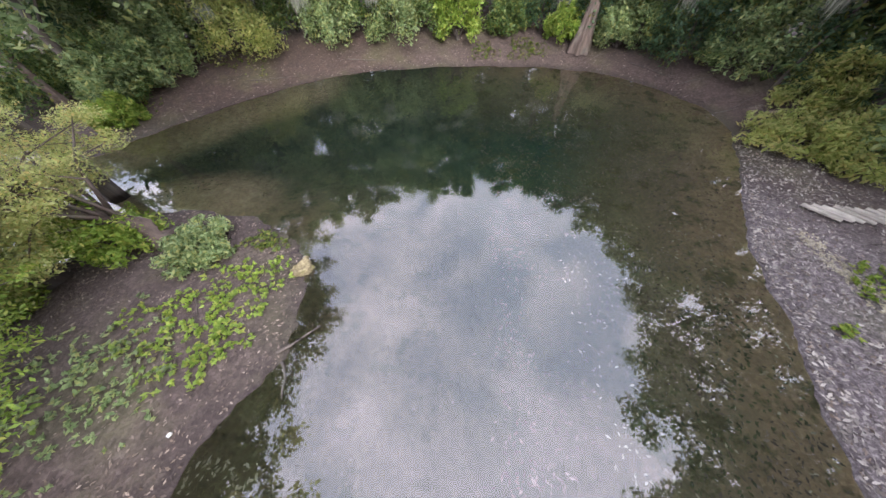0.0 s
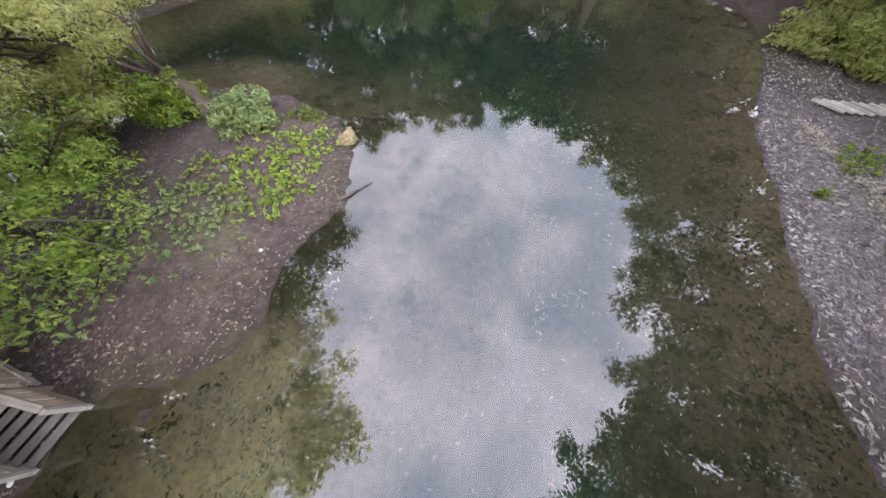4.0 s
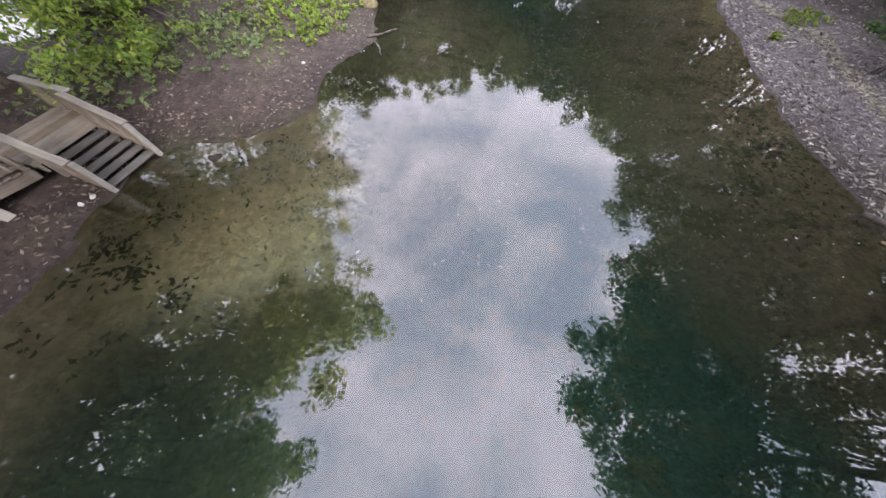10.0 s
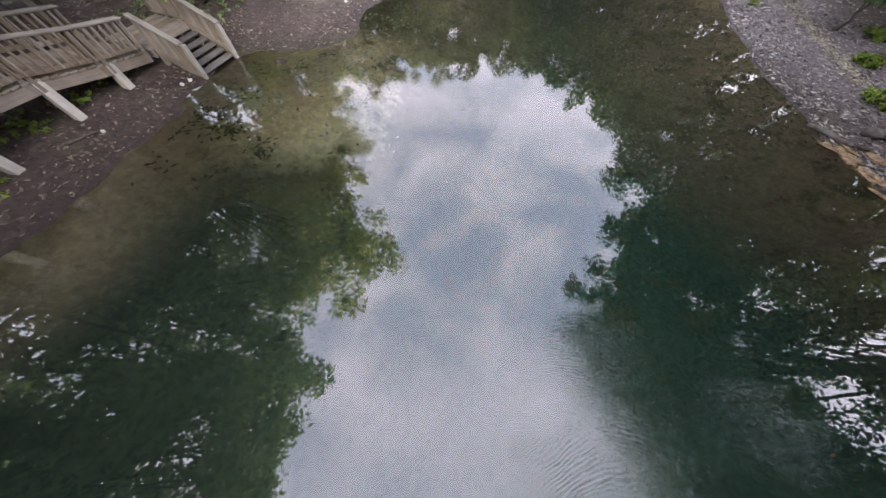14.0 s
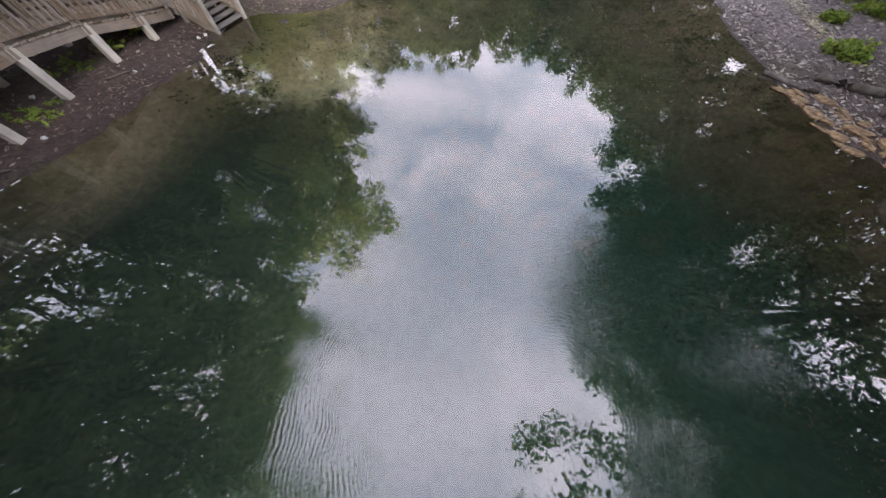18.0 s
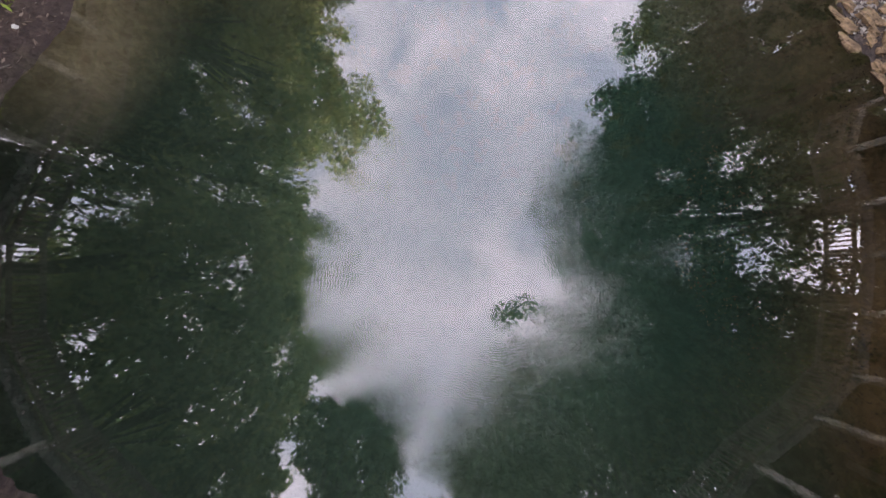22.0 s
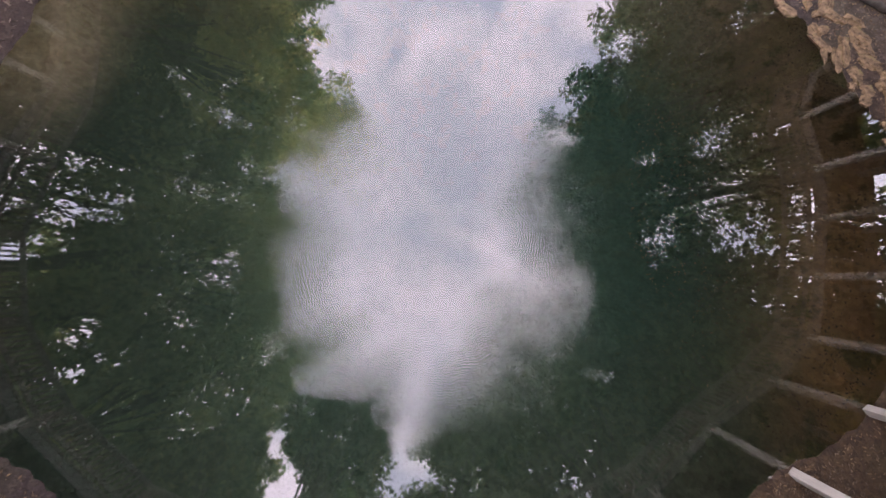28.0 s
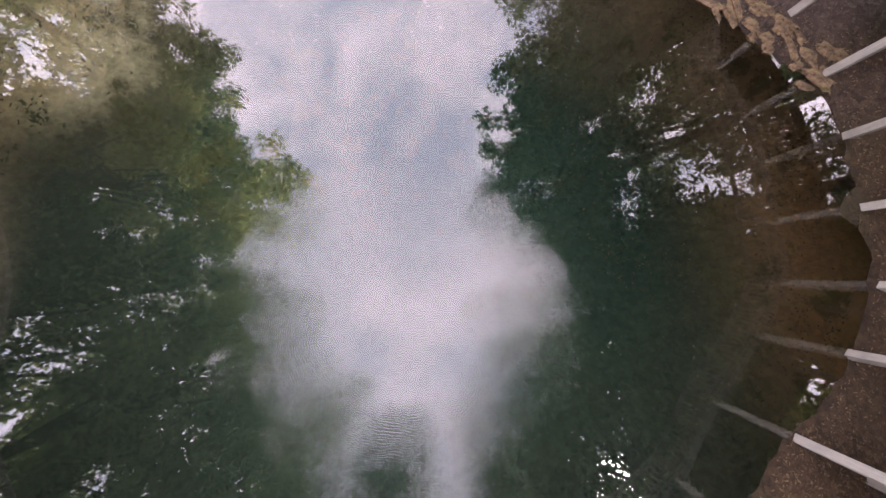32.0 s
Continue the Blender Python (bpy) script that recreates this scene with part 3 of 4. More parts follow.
# ---- trees ----
GREEN, DARK, YELLOW, LIME, MID, BRIGHT, SOFT = LEAF, LEAF_DARK, LEAF_YELLOW, LEAF_LIME, LEAF_MID, LEAF_BRIGHT, LEAF_SOFT
L_W = "tall broad-leaved tree leaning from the west bank over the water"
L_E = "tall dark green tree on the east bank hanging over the water"
L_N = "leafy green tree behind the muddy north bank"
L_S = "tall green tree behind the boardwalk at the spring head"
for i, (b, c, r, mat, lab) in enumerate([
    ((-12.6, -0.8), (-7.6, -0.7, 8.2), (4.2, 3.2), BRIGHT, "tall yellow-green tree leaning from the west bank over the water"),
    ((-14.0, -5.6), (-11.2, -5.2, 8.4), (4.1, 4.4), SOFT, L_W),
    ((-13.2, -10.2), (-10.5, -10.0, 8.8), (4.2, 4.6), SOFT, L_W),
    ((-12.6, -16.4), (-9.6, -15.0, 9.4), (4.2, 4.6), SOFT, L_W),
    ((-16.0, 1.6), (-12.0, 4.4, 8.6), (4.2, 4.2), GREEN, L_W),
    ((-14.2, 2.8), (-10.2, 2.4, 7.2), (3.2, 3.4), SOFT, L_W),
    ((-13.4, 12.4), (-12.0, 12.6, 12.4), (4.0, 3.6), GREEN, L_W),
    ((-11.6, 8.2), (-12.6, 7.6, 12.0), (4.0, 3.4), GREEN, "tall green tree standing on the point of land"),
    ((-19.8, 20.0), (-17.6, 19.6, 10.0), (4.6, 5.6), SOFT, L_N),
    ((-15.0, 25.0), (-14.0, 24.6, 10.4), (4.6, 5.6), SOFT, L_N),
    ((-9.6, 29.4), (-9.4, 28.6, 10.6), (4.4, 5.6), GREEN, L_N),
    ((-4.2, 31.4), (-4.0, 30.8, 10.4), (4.2, 5.6), SOFT, L_N),
    ((1.6, 32.0), (1.0, 31.6, 10.4), (4.0, 5.6), GREEN, L_N),
    ((9.4, 31.8), (9.2, 30.6, 9.8), (4.0, 5.4), GREEN, L_N),
    ((14.8, 29.0), (14.4, 28.4, 9.8), (4.4, 5.4), DARK, L_N),
    ((19.6, 24.4), (18.8, 23.8, 10.0), (4.4, 5.4), GREEN, L_E),
    ((21.8, 18.4), (20.4, 17.6, 9.4), (4.2, 5.0), GREEN, L_E),
    ((20.6, 12.6), (17.4, 11.4, 8.8), (4.2, 4.6), DARK, L_E),
    ((18.8, 6.8), (15.4, 6.0, 8.4), (4.0, 4.2), DARK, L_E),
    ((18.0, 1.8), (14.8, 1.2, 8.4), (3.8, 4.2), DARK, L_E),
    ((14.8, -2.6), (11.3, -2.6, 8.2), (3.7, 3.8), DARK, L_E),
    ((14.6, -7.4), (10.7, -6.8, 9.6), (4.1, 3.8), DARK, L_E),
    ((15.4, -10.6), (11.6, -10.4, 8.8), (4.2, 4.6), DARK, L_E),
    ((14.2, -16.4), (11.4, -15.2, 8.8), (4.2, 4.6), DARK, L_E),
    ((7.6, -20.0), (6.9, -17.4, 9.8), (4.9, 4.4), GREEN, L_S),
    ((0.6, -21.4), (2.4, -20.6, 8.6), (3.8, 4.4), GREEN, L_S),
    ((-9.6, -21.4), (-9.4, -19.9, 6.8), (3.0, 3.6), GREEN, L_S),
    ((-5.4, -20.8), (-3.9, -19.0, 9.0), (2.9, 1.6), GREEN, L_S),
    # two low trees added to shade the ground behind the west boardwalk
    ((-13.0, -3.4), (-12.9, -3.2, 4.8), (2.6, 2.4), DARK, "low dark green tree added behind the boardwalk for shade"),
    ((-12.8, 0.6), (-12.6, 0.8, 5.0), (2.4, 2.2), DARK, "low dark green tree added behind the boardwalk for shade"),
    ((-16.8, -2.4), (-15.2, -1.8, 6.4), (3.4, 5.0), SOFT, L_W),
    ((-15.6, -7.4), (-14.2, -7.2, 6.2), (3.4, 5.0), SOFT, L_W),
    ((-16.0, -12.6), (-14.6, -12.2, 5.8), (3.4, 5.0), SOFT, L_W),
    ((17.6, -13.6), (15.6, -12.8, 7.2), (3.8, 5.4), DARK, L_E),
    ((19.0, -6.6), (17.4, -6.6, 7.6), (3.9, 4.4), DARK, "slender dark green tree with a thin crown on the east bank"),
    ((19.6, -1.4), (17.8, -1.2, 8.2), (3.6, 5.2), DARK, L_E),
    ((21.6, 4.2), (19.6, 3.8, 8.2), (3.8, 5.4), DARK, L_E),
    ((22.8, 9.6), (21.2, 9.4, 8.2), (3.8, 5.4), DARK, L_E),
    ((5.4, 34.0), (5.2, 33.6, 8.6), (3.6, 5.4), MID, L_N),
    ((-20.6, 4.4), (-18.4, 5.0, 8.2), (4.0, 5.0), GREEN, L_W),
    ((11.6, -20.4), (11.0, -19.4, 7.6), (3.8, 5.2), DARK, L_S),
]):
    west = c[0] < -7 and -8 < c[1] < 5
    tree(b, c, r, 10 + i, mat, BARK, lab, clumps=54 if "thin" in lab else 60 if -14 < c[0] < -11 and c[1] > 4 and c[1] < 12 else 88 if mat is BRIGHT else 62 if b[0] > 18.5 and -8 < b[1] < 13 else 60 if west and c[0] < -14 else 105 if west else 115, per=120 if west else 135, size=0.14 if c[1] < 15 else 0.2)
tree((-8.8, 9.9), (-12.2, 9.3, 2.7), (3.1, 1.8), 60, YELLOW, BARK_RED, "leaning cypress with feathery yellow-green foliage on the point of land", 0.3, 130, 420, 0.05, flare=1.9)
tree((-12.0, 6.2), (-10.6, 6.0, 1.8), (2.1, 1.1), 63, LIME, BARK, "young tree with sparse bright green leaves on the point of land", 0.07, 60, 80, 0.06)
tree((-10.4, 4.2), (-8.8, 3.5, 1.5), (2.3, 1.0), 61, LIME, BARK, "young tree with sparse bright green leaves on the west bank", 0.07, 64, 70, 0.06)
# the wood behind
for i in range(38):
    a = 2 * math.pi * i / 38 + 0.07 * math.sin(5 * i)
    d = 27 + 4 * ((i * 7) % 3) + (2 if i % 2 else 0)
    bx, by = 1.0 + d * math.cos(a) * 0.92, 5 + d * math.sin(a) * 1.16
    if bx < -15 and -4 < by < 22:
        continue
    if bx > 18 and -8 < by < -2:
        continue
    tree((bx, by), (bx + 0.4 * math.sin(i), by + 0.5 * math.cos(i), 7.2 + (i % 3)), (5.2, 6.8), 100 + i, SOFT if bx < -10 and by < 0 else DARK if i % 3 else GREEN, BARK,
         "tall forest tree in the wood behind the spring", clumps=80, per=60, size=0.34, group="trees of the wood", near=False)


def hanging_moss(parent, x, y, z, n, seed):
    """A beard of thin grey strands hanging below a limb, as one part of its tree."""
    rng = np.random.default_rng(seed)
    c = np.stack([x + rng.normal(size=n) * 0.28, y + rng.normal(size=n) * 0.28, z + rng.normal(size=n) * 0.12], 1)
    a, ln, w = rng.random(n) * 6.283, 0.3 + 0.7 * rng.random(n), 0.012 + 0.02 * rng.random(n)
    side = np.stack([np.cos(a) * w, np.sin(a) * w, 0 * a], 1)
    down = np.stack([rng.normal(size=n) * 0.05, rng.normal(size=n) * 0.05, -ln], 1)
    v = np.stack([c, c + down * 0.5 + side, c + down, c + down * 0.5 - side], 1).reshape(-1, 3)
    v -= np.array(parent.location)
    ob = new("hanging_moss", leaf_mesh("hanging_moss", v, np.arange(n)[:, None] * 4 + np.array([[0, 1, 2, 3]]), MOSS))
    ob.parent = parent
    tagged(ob, "grey beard of hanging moss")


north_trees = [o for o in bpy.data.objects if o.name.startswith("tree") and o.parent is None and 22 < o.location.y < 33]
for i, o in enumerate(north_trees):
    for k in range(7):
        a = 2.4 * k + i
        hanging_moss(o, o.location.x + 3.0 * math.cos(a) * (0.4 + 0.1 * (k % 5)), o.location.y - 0.8 - 2.4 * abs(math.sin(a)), 4.0 + 0.8 * k, 90, 700 + 10 * i + k)


# ---- boardwalk, stair and piles ----
def box(w, d, h, bevel=0.006, wear=0.0, seed=0):
    """A board, its length along x, centred, with worn edges."""
    bm = bmesh.new()
    bmesh.ops.create_cube(bm, size=1.0)
    rng = random.Random(seed)
    for v in bm.verts:
        v.co.x *= w
        v.co.y *= d
        v.co.z *= h
        if wear:
            v.co += Vector((rng.uniform(-wear, wear), rng.uniform(-wear, wear), rng.uniform(-wear, wear)))
    if bevel:
        bmesh.ops.bevel(bm, geom=bm.edges[:], offset=bevel, segments=1, affect="EDGES")
    return bm


def board_mesh(name, w, d, h, mat, bevel=0.006, wear=0.0, seed=0):
    me = bpy.data.meshes.new(name)
    bm = box(w, d, h, bevel, wear, seed)
    bm.to_mesh(me)
    bm.free()
    me.materials.append(mat)
    return me


def beam_matrix(a, b):
    a, b = Vector(a), Vector(b)
    return Matrix.Translation((a + b) / 2) @ (b - a).to_track_quat("X", "Z").to_matrix().to_4x4()


def beam(name, a, b, w, h, mat, parent, label="", roll=0.0):
    """A beam between two points given in the parent's space."""
    a, b = Vector(a), Vector(b)
    ob = part(name, box((b - a).length, w, h, 0.008, 0.004, len(name)), mat, parent, label)
    ob.matrix_local = Matrix.Translation((a + b) / 2) @ (b - a).to_track_quat("X", "Z").to_matrix().to_4x4() @ pose(0, 0, 0, roll, 0, 0)
    return ob


DECK_W, RAIL_H = 1.5, 0.64
PLANKS = [board_mesh("plank", DECK_W, 0.135, 0.035, WOOD, 0.005, 0.004, k) for k in range(4)]
BALUSTERS = [board_mesh("baluster", RAIL_H - 0.14, 0.07, 0.028, WOOD, 0, 0.003, k) for k in range(3)]


def boardwalk(a, b, za, zb, piles=True, back=True):
    """One bay of deck from a to b; its water side lies on the line a-b, the deck on the left of it."""
    a, b = Vector((*a, za)), Vector((*b, zb))
    run = b - a
    flat = Vector((run.x, run.y, 0))
    n = flat.length
    ux = flat.normalized()
    uy = Vector((-ux.y, ux.x, 0))
    walkway = tagged(new("boardwalk", None), "weathered brown timber boardwalk bay with slatted railings on piles", "boardwalk", "boardwalk bays round the spring head")
    m = Matrix(((ux.x, uy.x, 0, a.x), (ux.y, uy.y, 0, a.y), (0, 0, 1, a.z), (0, 0, 0, 1)))
    walkway.matrix_world = m
    rise = run.z / n
    count = max(2, int(n / 0.145))
    for k in range(count):
        x = (k + 0.5) * n / count
        shared("plank", PLANKS[k % 4], walkway, pose(x, DECK_W / 2 - 0.05, rise * x, 0, 0, 90 + 0.6 * math.sin(k * 2.3)))
    for y in (0.0, DECK_W - 0.12):
        # rear and southern joists in darker timber keep the deck's reflection dark
        beam("joist", (0, y, -0.12), (n, y, -0.12 + run.z), 0.05, 0.19, WOOD if y == 0 and a.y > -7 else WOOD_DARK, walkway)
    for y, on in ((-0.035, True), (DECK_W - 0.02, back)):
        if not on:
            continue
        beam("rail_cap", (0, y, RAIL_H), (n, y, RAIL_H + run.z), 0.14, 0.038, WOOD_GREY, walkway, "silvery flat rail cap")
        ends = ((0, y, 0.12), (n, y, 0.12 + run.z))
        rail, back_to = beam("lower_rail", *ends, 0.04, 0.085, WOOD, walkway), beam_matrix(*ends).inverted()
        bal = max(3, int(n / 0.135))
        for k in range(bal):
            x = (k + 0.5) * n / bal
            shared("baluster", BALUSTERS[k % 3], rail, back_to @ pose(x, y - 0.03, rise * x + RAIL_H / 2 + 0.03, 0, 90, 0) @ pose(0, 0, 0, 0, 0, 0.7 * math.sin(k * 1.9)))
        for x in (0.06, n - 0.06):
            beam("post", (x, y + 0.045, -0.2 + rise * x), (x, y + 0.045, RAIL_H + rise * x), 0.09, 0.09, WOOD, walkway)
    if piles:
        for y in (0.05, DECK_W - 0.15):
            w = m @ Vector((0.1, y, 0))
            gz = ground_at(w.x, w.y) - w.z - 0.25
            beam("support_post", (0.1, y, gz), (0.1, y, -0.02), 0.17, 0.17, POST_PALE, walkway, "pale silvery square post")
    return walkway


# water side of the boardwalk, from the stair round the spring head to the east bank (deck on the outer side)
FRONT = [(12.4, -4.6, 1.5), (11.75, -6.0, 1.5), (11.95, -7.6, 1.5), (11.75, -9.1, 1.5), (11.35, -10.7, 1.5), (10.9, -12.35, 1.5), (9.65, -13.4, 1.5), (7.85, -14.5, 1.5), (6.2, -15.9, 1.5), (3.4, -17.0, 1.5),
         (0.0, -17.5, 1.5), (-3.4, -17.3, 1.5), (-6.4, -16.1, 1.45), (-8.7, -14.1, 1.4), (-10.2, -11.8, 1.35), (-10.6, -9.5, 1.3), (-10.0, -7.4, 1.25), (-9.3, -5.65, 1.2), (-9.25, -4.25, 1.15), (-9.15, -2.7, 0.94), (-8.85, -1.5, 0.68), (-8.66, -0.5, 0.5)]
for (x0, y0, z0), (x1, y1, z1) in zip(FRONT[1:], FRONT[:-1]):
    boardwalk((x1, y1), (x0, y0), z1, z0)

# landing and stair down to the water
landing = tagged(new("landing", None), "small weathered timber landing at the head of the stair", "deck")
landing.matrix_world = pose(-8.36, 0.25, 0.5, 0, 0, -17)
for k in range(9):
    shared("plank", PLANKS[k % 4], landing, pose(-0.07 - 0.145 * k, 0, 0, 0, 0, 90))
for y in (-0.68, 0.68):
    beam("joist", (0, y, -0.1), (-1.3, y, -0.1), 0.05, 0.17, WOOD_GREY, landing)
    beam("leg", (-0.65, y * 0.9, -0.75), (-0.65, y * 0.9, -0.05), 0.1, 0.1, WOOD_GREY, landing)
beam("rail_cap", (0, 0.72, RAIL_H), (-1.35, 0.72, RAIL_H), 0.14, 0.038, WOOD_GREY, landing, "silvery flat rail cap")
beam("lower_rail", (0, 0.72, 0.12), (-1.35, 0.72, 0.12), 0.04, 0.085, WOOD, landing)
for k in range(10):
    shared("baluster", BALUSTERS[k % 3], landing, pose(-0.07 - 0.135 * k, 0.72, RAIL_H / 2 + 0.03, 0, 90, 0))

stair = tagged(new("staircase", None), "weathered timber stair with open treads and slatted handrails at the water", "stairs")
stair.matrix_world = pose(-8.36, 0.25, 0.5, 0, 0, -17)
RUN, DROP = 0.97, 0.44
for k in range(5):
    x = RUN * (k + 0.6) / 5
    z = -DROP * (k + 1) / 5.0 + 0.02
    shared("tread", board_mesh("tread", 1.08, 0.175, 0.042, WOOD_DARK, 0.006, 0.005, k), stair, pose(x, 0, z, 0, 0, 90))
for y in (-0.58, 0.58):
    beam("stringer", (-0.04, y, -0.08), (RUN + 0.06, y, -DROP - 0.06), 0.045, 0.22, WOOD, stair)
    beam("handrail", (-0.05, y * 1.05, RAIL_H), (RUN + 0.02, y * 1.05, RAIL_H - DROP + 0.06), 0.14, 0.04, WOOD_GREY, stair, "silvery flat handrail")
    ends = ((0, y, 0.12), (RUN, y, 0.12 - DROP))
    rail, back_to = beam("lower_rail", *ends, 0.04, 0.08, WOOD, stair), beam_matrix(*ends).inverted()
    beam("newel_post", (RUN + 0.04, y, -DROP - 0.3), (RUN + 0.04, y, RAIL_H - DROP + 0.05), 0.1, 0.1, WOOD_GREY, stair, "pale grey post at the foot of the stair")
    beam("post", (0.0, y, -0.7), (0.0, y, RAIL_H - 0.02), 0.09, 0.09, WOOD, stair)
    for k in range(8):
        x = 0.08 + 0.118 * k
        shared("baluster", BALUSTERS[k % 3], rail, back_to @ pose(x, y * 1.03, RAIL_H / 2 + 0.03 - DROP * x / RUN, 0, 90, 0))

# timber steps on the east bank
steps = tagged(new("timber_steps", None), "row of pale timber treads let into the east bank", "steps")
steps.matrix_world = pose(15.2, 12.1, ground_at(16.2, 11.9) + 0.02, 0, 0, -6)
for k in range(10):
    shared("tread", board_mesh("tread", 1.1, 0.15, 0.07, POST_PALE, 0.008, 0.01, k), steps, pose(0.33 * k, -0.05 - 0.012 * k, 0.02 + 0.014 * k + 0.012 * math.sin(k * 2.1), 0, 5, 127 + 3 * math.sin(k * 1.7)))


# ---- shrubs, stones, fallen wood ----
def shrub(x, y, r, h, mat, seed, label, per=60, clumps=40, size=0.09, stems=12, group="shrubs on the banks"):
    rng = np.random.default_rng(seed)
    z = ground_at(x, y)
    top = tagged(new("shrub", None), label, "shrub", group)
    top.location = (x, y, z)
    g = rng.normal(size=(clumps, 3))
    g /= np.linalg.norm(g, axis=1)[:, None]
    g[:, 2] = np.abs(g[:, 2]) * 0.9
    cc = g * (0.45 + 0.6 * rng.random((clumps, 1))) * np.array([r, r, h]) + np.array([0, 0, 0.12 * h])
    for k in range(stems):
        e_ = cc[k % clumps]
        st = ([], [])
        add_tube(st, [(0.15 * math.cos(k * 2.4), 0.15 * math.sin(k * 2.4), -0.05), tuple(e_ * 0.5 + np.array([0, 0, 0.15 * h])), tuple(e_)], [0.03, 0.02, 0.006], 5)
        ob = new("stem", mesh_from("stem", st[0], st[1], BARK, True))
        ob.parent = top
    v, f = leaves(cc, (r * 0.26, r * 0.26, h * 0.2), per, size, rng, 0.7, 0.1)
    v[:, 2] = np.maximum(v[:, 2], 0.02)
    ob = new("foliage", leaf_mesh("foliage", v, f, mat))
    ob.parent = top
    return top


S_N, S_E = "dense green shrub overhanging the muddy north bank", "dense dark green shrub on the east bank"
for i, (x, y, r, h, mat, lab) in enumerate([
    (-24.0, 16.8, 2.6, 4.2, SOFT, S_N), (-22.4, 19.4, 2.6, 4.6, GREEN, S_N), (-20.6, 22.4, 2.8, 4.8, SOFT, S_N), (-18.2, 25.6, 2.8, 5.0, GREEN, S_N), (-14.8, 27.6, 2.6, 4.6, SOFT, S_N), (-11.4, 30.0, 2.4, 4.4, GREEN, S_N), (-6.0, 30.6, 2.4, 4.2, GREEN, S_N),
    (-0.8, 31.4, 2.4, 4.2, GREEN, S_N), (6.8, 32.2, 2.2, 3.6, DARK, S_N), (11.2, 31.0, 2.4, 4.0, DARK, S_N), (15.6, 28.8, 2.6, 4.4, GREEN, S_N), (21.4, 21.4, 2.6, 4.0, DARK, S_E), (22.8, 17.0, 2.6, 3.6, GREEN, S_E),
    (-18.32, 19.76, 1.72, 2.23, SOFT, S_N), (-17.55, 20.19, 1.32, 1.79, GREEN, S_N), (-16.84, 21.61, 1.61, 2.35, SOFT, S_N), (-18.77, 21.4, 1.76, 2.69, GREEN, S_N), (-17.89, 21.69, 1.37, 2.34, SOFT, S_N), (-16.49, 23.6, 2.06, 3.84, SOFT, S_N), (-13.53, 25.71, 2.46, 4.57, BRIGHT, S_N), (-8.48, 28.57, 2.38, 4.43, SOFT, S_N),
    (-3.26, 29.75, 2.24, 4.16, SOFT, S_N), (1.37, 30.28, 2.06, 3.83, LIME, S_N), (5.18, 31.24, 1.62, 2.7, GREEN, S_N), (9.38, 29.86, 1.39, 2.22, LIME, S_N), (13.18, 28.61, 1.89, 3.19, SOFT, S_N), (16.28, 26.01, 2.25, 3.59, DARK, S_N),
    (18.64, 23.87, 2.21, 3.12, SOFT, S_E), (19.94, 19.57, 1.79, 2.39, BRIGHT, S_E), (17.3, 16.6, 2.2, 1.2, BRIGHT, "spreading light green shrub at the water's edge"),
    (18.6, 15.4, 2, 1.7, BRIGHT, "light green leafy shrub above the timber steps"), (19.75, 15.18, 1.95, 2.2, SOFT, S_E), (16.56, -9.69, 2.02, 4.05, DARK, S_E), (14.65, -16.04, 2.1, 3.78, DARK, S_E), (-17.12, 17.89, 1.12, 1.4, LIME, S_N), (20.59, 11.17, 2.22, 3.04, DARK, S_E), (19.48, 6.04, 2.11, 2.81, DARK, S_E), (18.58, 1.61, 2.07, 2.76, DARK, S_E), (17.34, -2.43, 2, 2.67, DARK, S_E),
    (-7.27, 9.51, 1.1, 1.02, SOFT, "low feathery green shrub at the foot of the cypress"), (-9.99, 9.42, 1.32, 1.68, LIME, "leafy shrub on the point of land"),
    (-12.19, 8.63, 1.82, 2.73, BRIGHT, "leafy shrub on the point of land"), (-12.4, 6.9, 1.3, 1.3, LIME, "leafy shrub on the point of land"), (-14.05, 0.54, 1.55, 1.93, GREEN, "leafy shrub behind the boardwalk"), (-14.1, -3.7, 1.65, 2.2, GREEN, "leafy shrub behind the boardwalk"),
    (-13.98, -8.16, 1.75, 2.53, DARK, "leafy shrub behind the boardwalk"), (-12.58, -13.21, 1.72, 2.49, GREEN, "leafy shrub behind the boardwalk"), (-9.1, -19.07, 1.82, 2.68, DARK, "leafy shrub behind the boardwalk"),
    (-0.99, -20.93, 1.86, 2.34, GREEN, "leafy shrub behind the boardwalk"), (3.33, -21.28, 1.77, 2.42, DARK, "leafy shrub behind the boardwalk"), (9.71, -18.51, 1.77, 2.43, DARK, "leafy shrub behind the boardwalk"), (15.11, -13.01, 2.02, 2.76, DARK, "leafy shrub behind the boardwalk"),
]):
    shrub(x, y, r, h, mat, 200 + i, lab, 60 if "light green" in lab else 110, 56, 0.12 if y > 14 else 0.075)
tree((14.0, 4.8), (14.3, 5.2, 1.7), (1.4, 0.6), 62, DARK, BARK, "small many-stemmed tree on the bare east bank", 0.07, 34, 80, 0.09)


def ground_plants(x, y, r, n, mat, seed, label, size=0.07, tall=0.16):
    rng = np.random.default_rng(seed)
    a, q = rng.random(n) * 6.283, np.sqrt(rng.random(n)) * r
    lump = 1 + 0.3 * np.sin(3 * a + seed) + 0.18 * np.sin(7 * a)
    px, py = x + q * lump * np.cos(a), y + q * lump * np.sin(a)
    d = shore_distance(px, py)
    px, py = px[d > 0.12], py[d > 0.12]
    c = np.stack([px, py, height(px, py) + 0.03 + tall * rng.random(len(px))], 1)
    v, f = leaves(c, (0.07, 0.07, 0.03), 6, size, rng, 0.45)
    return tagged(new("ground_plants", leaf_mesh("ground_plants", v, f, mat)), label, "plants", kind="stuff")


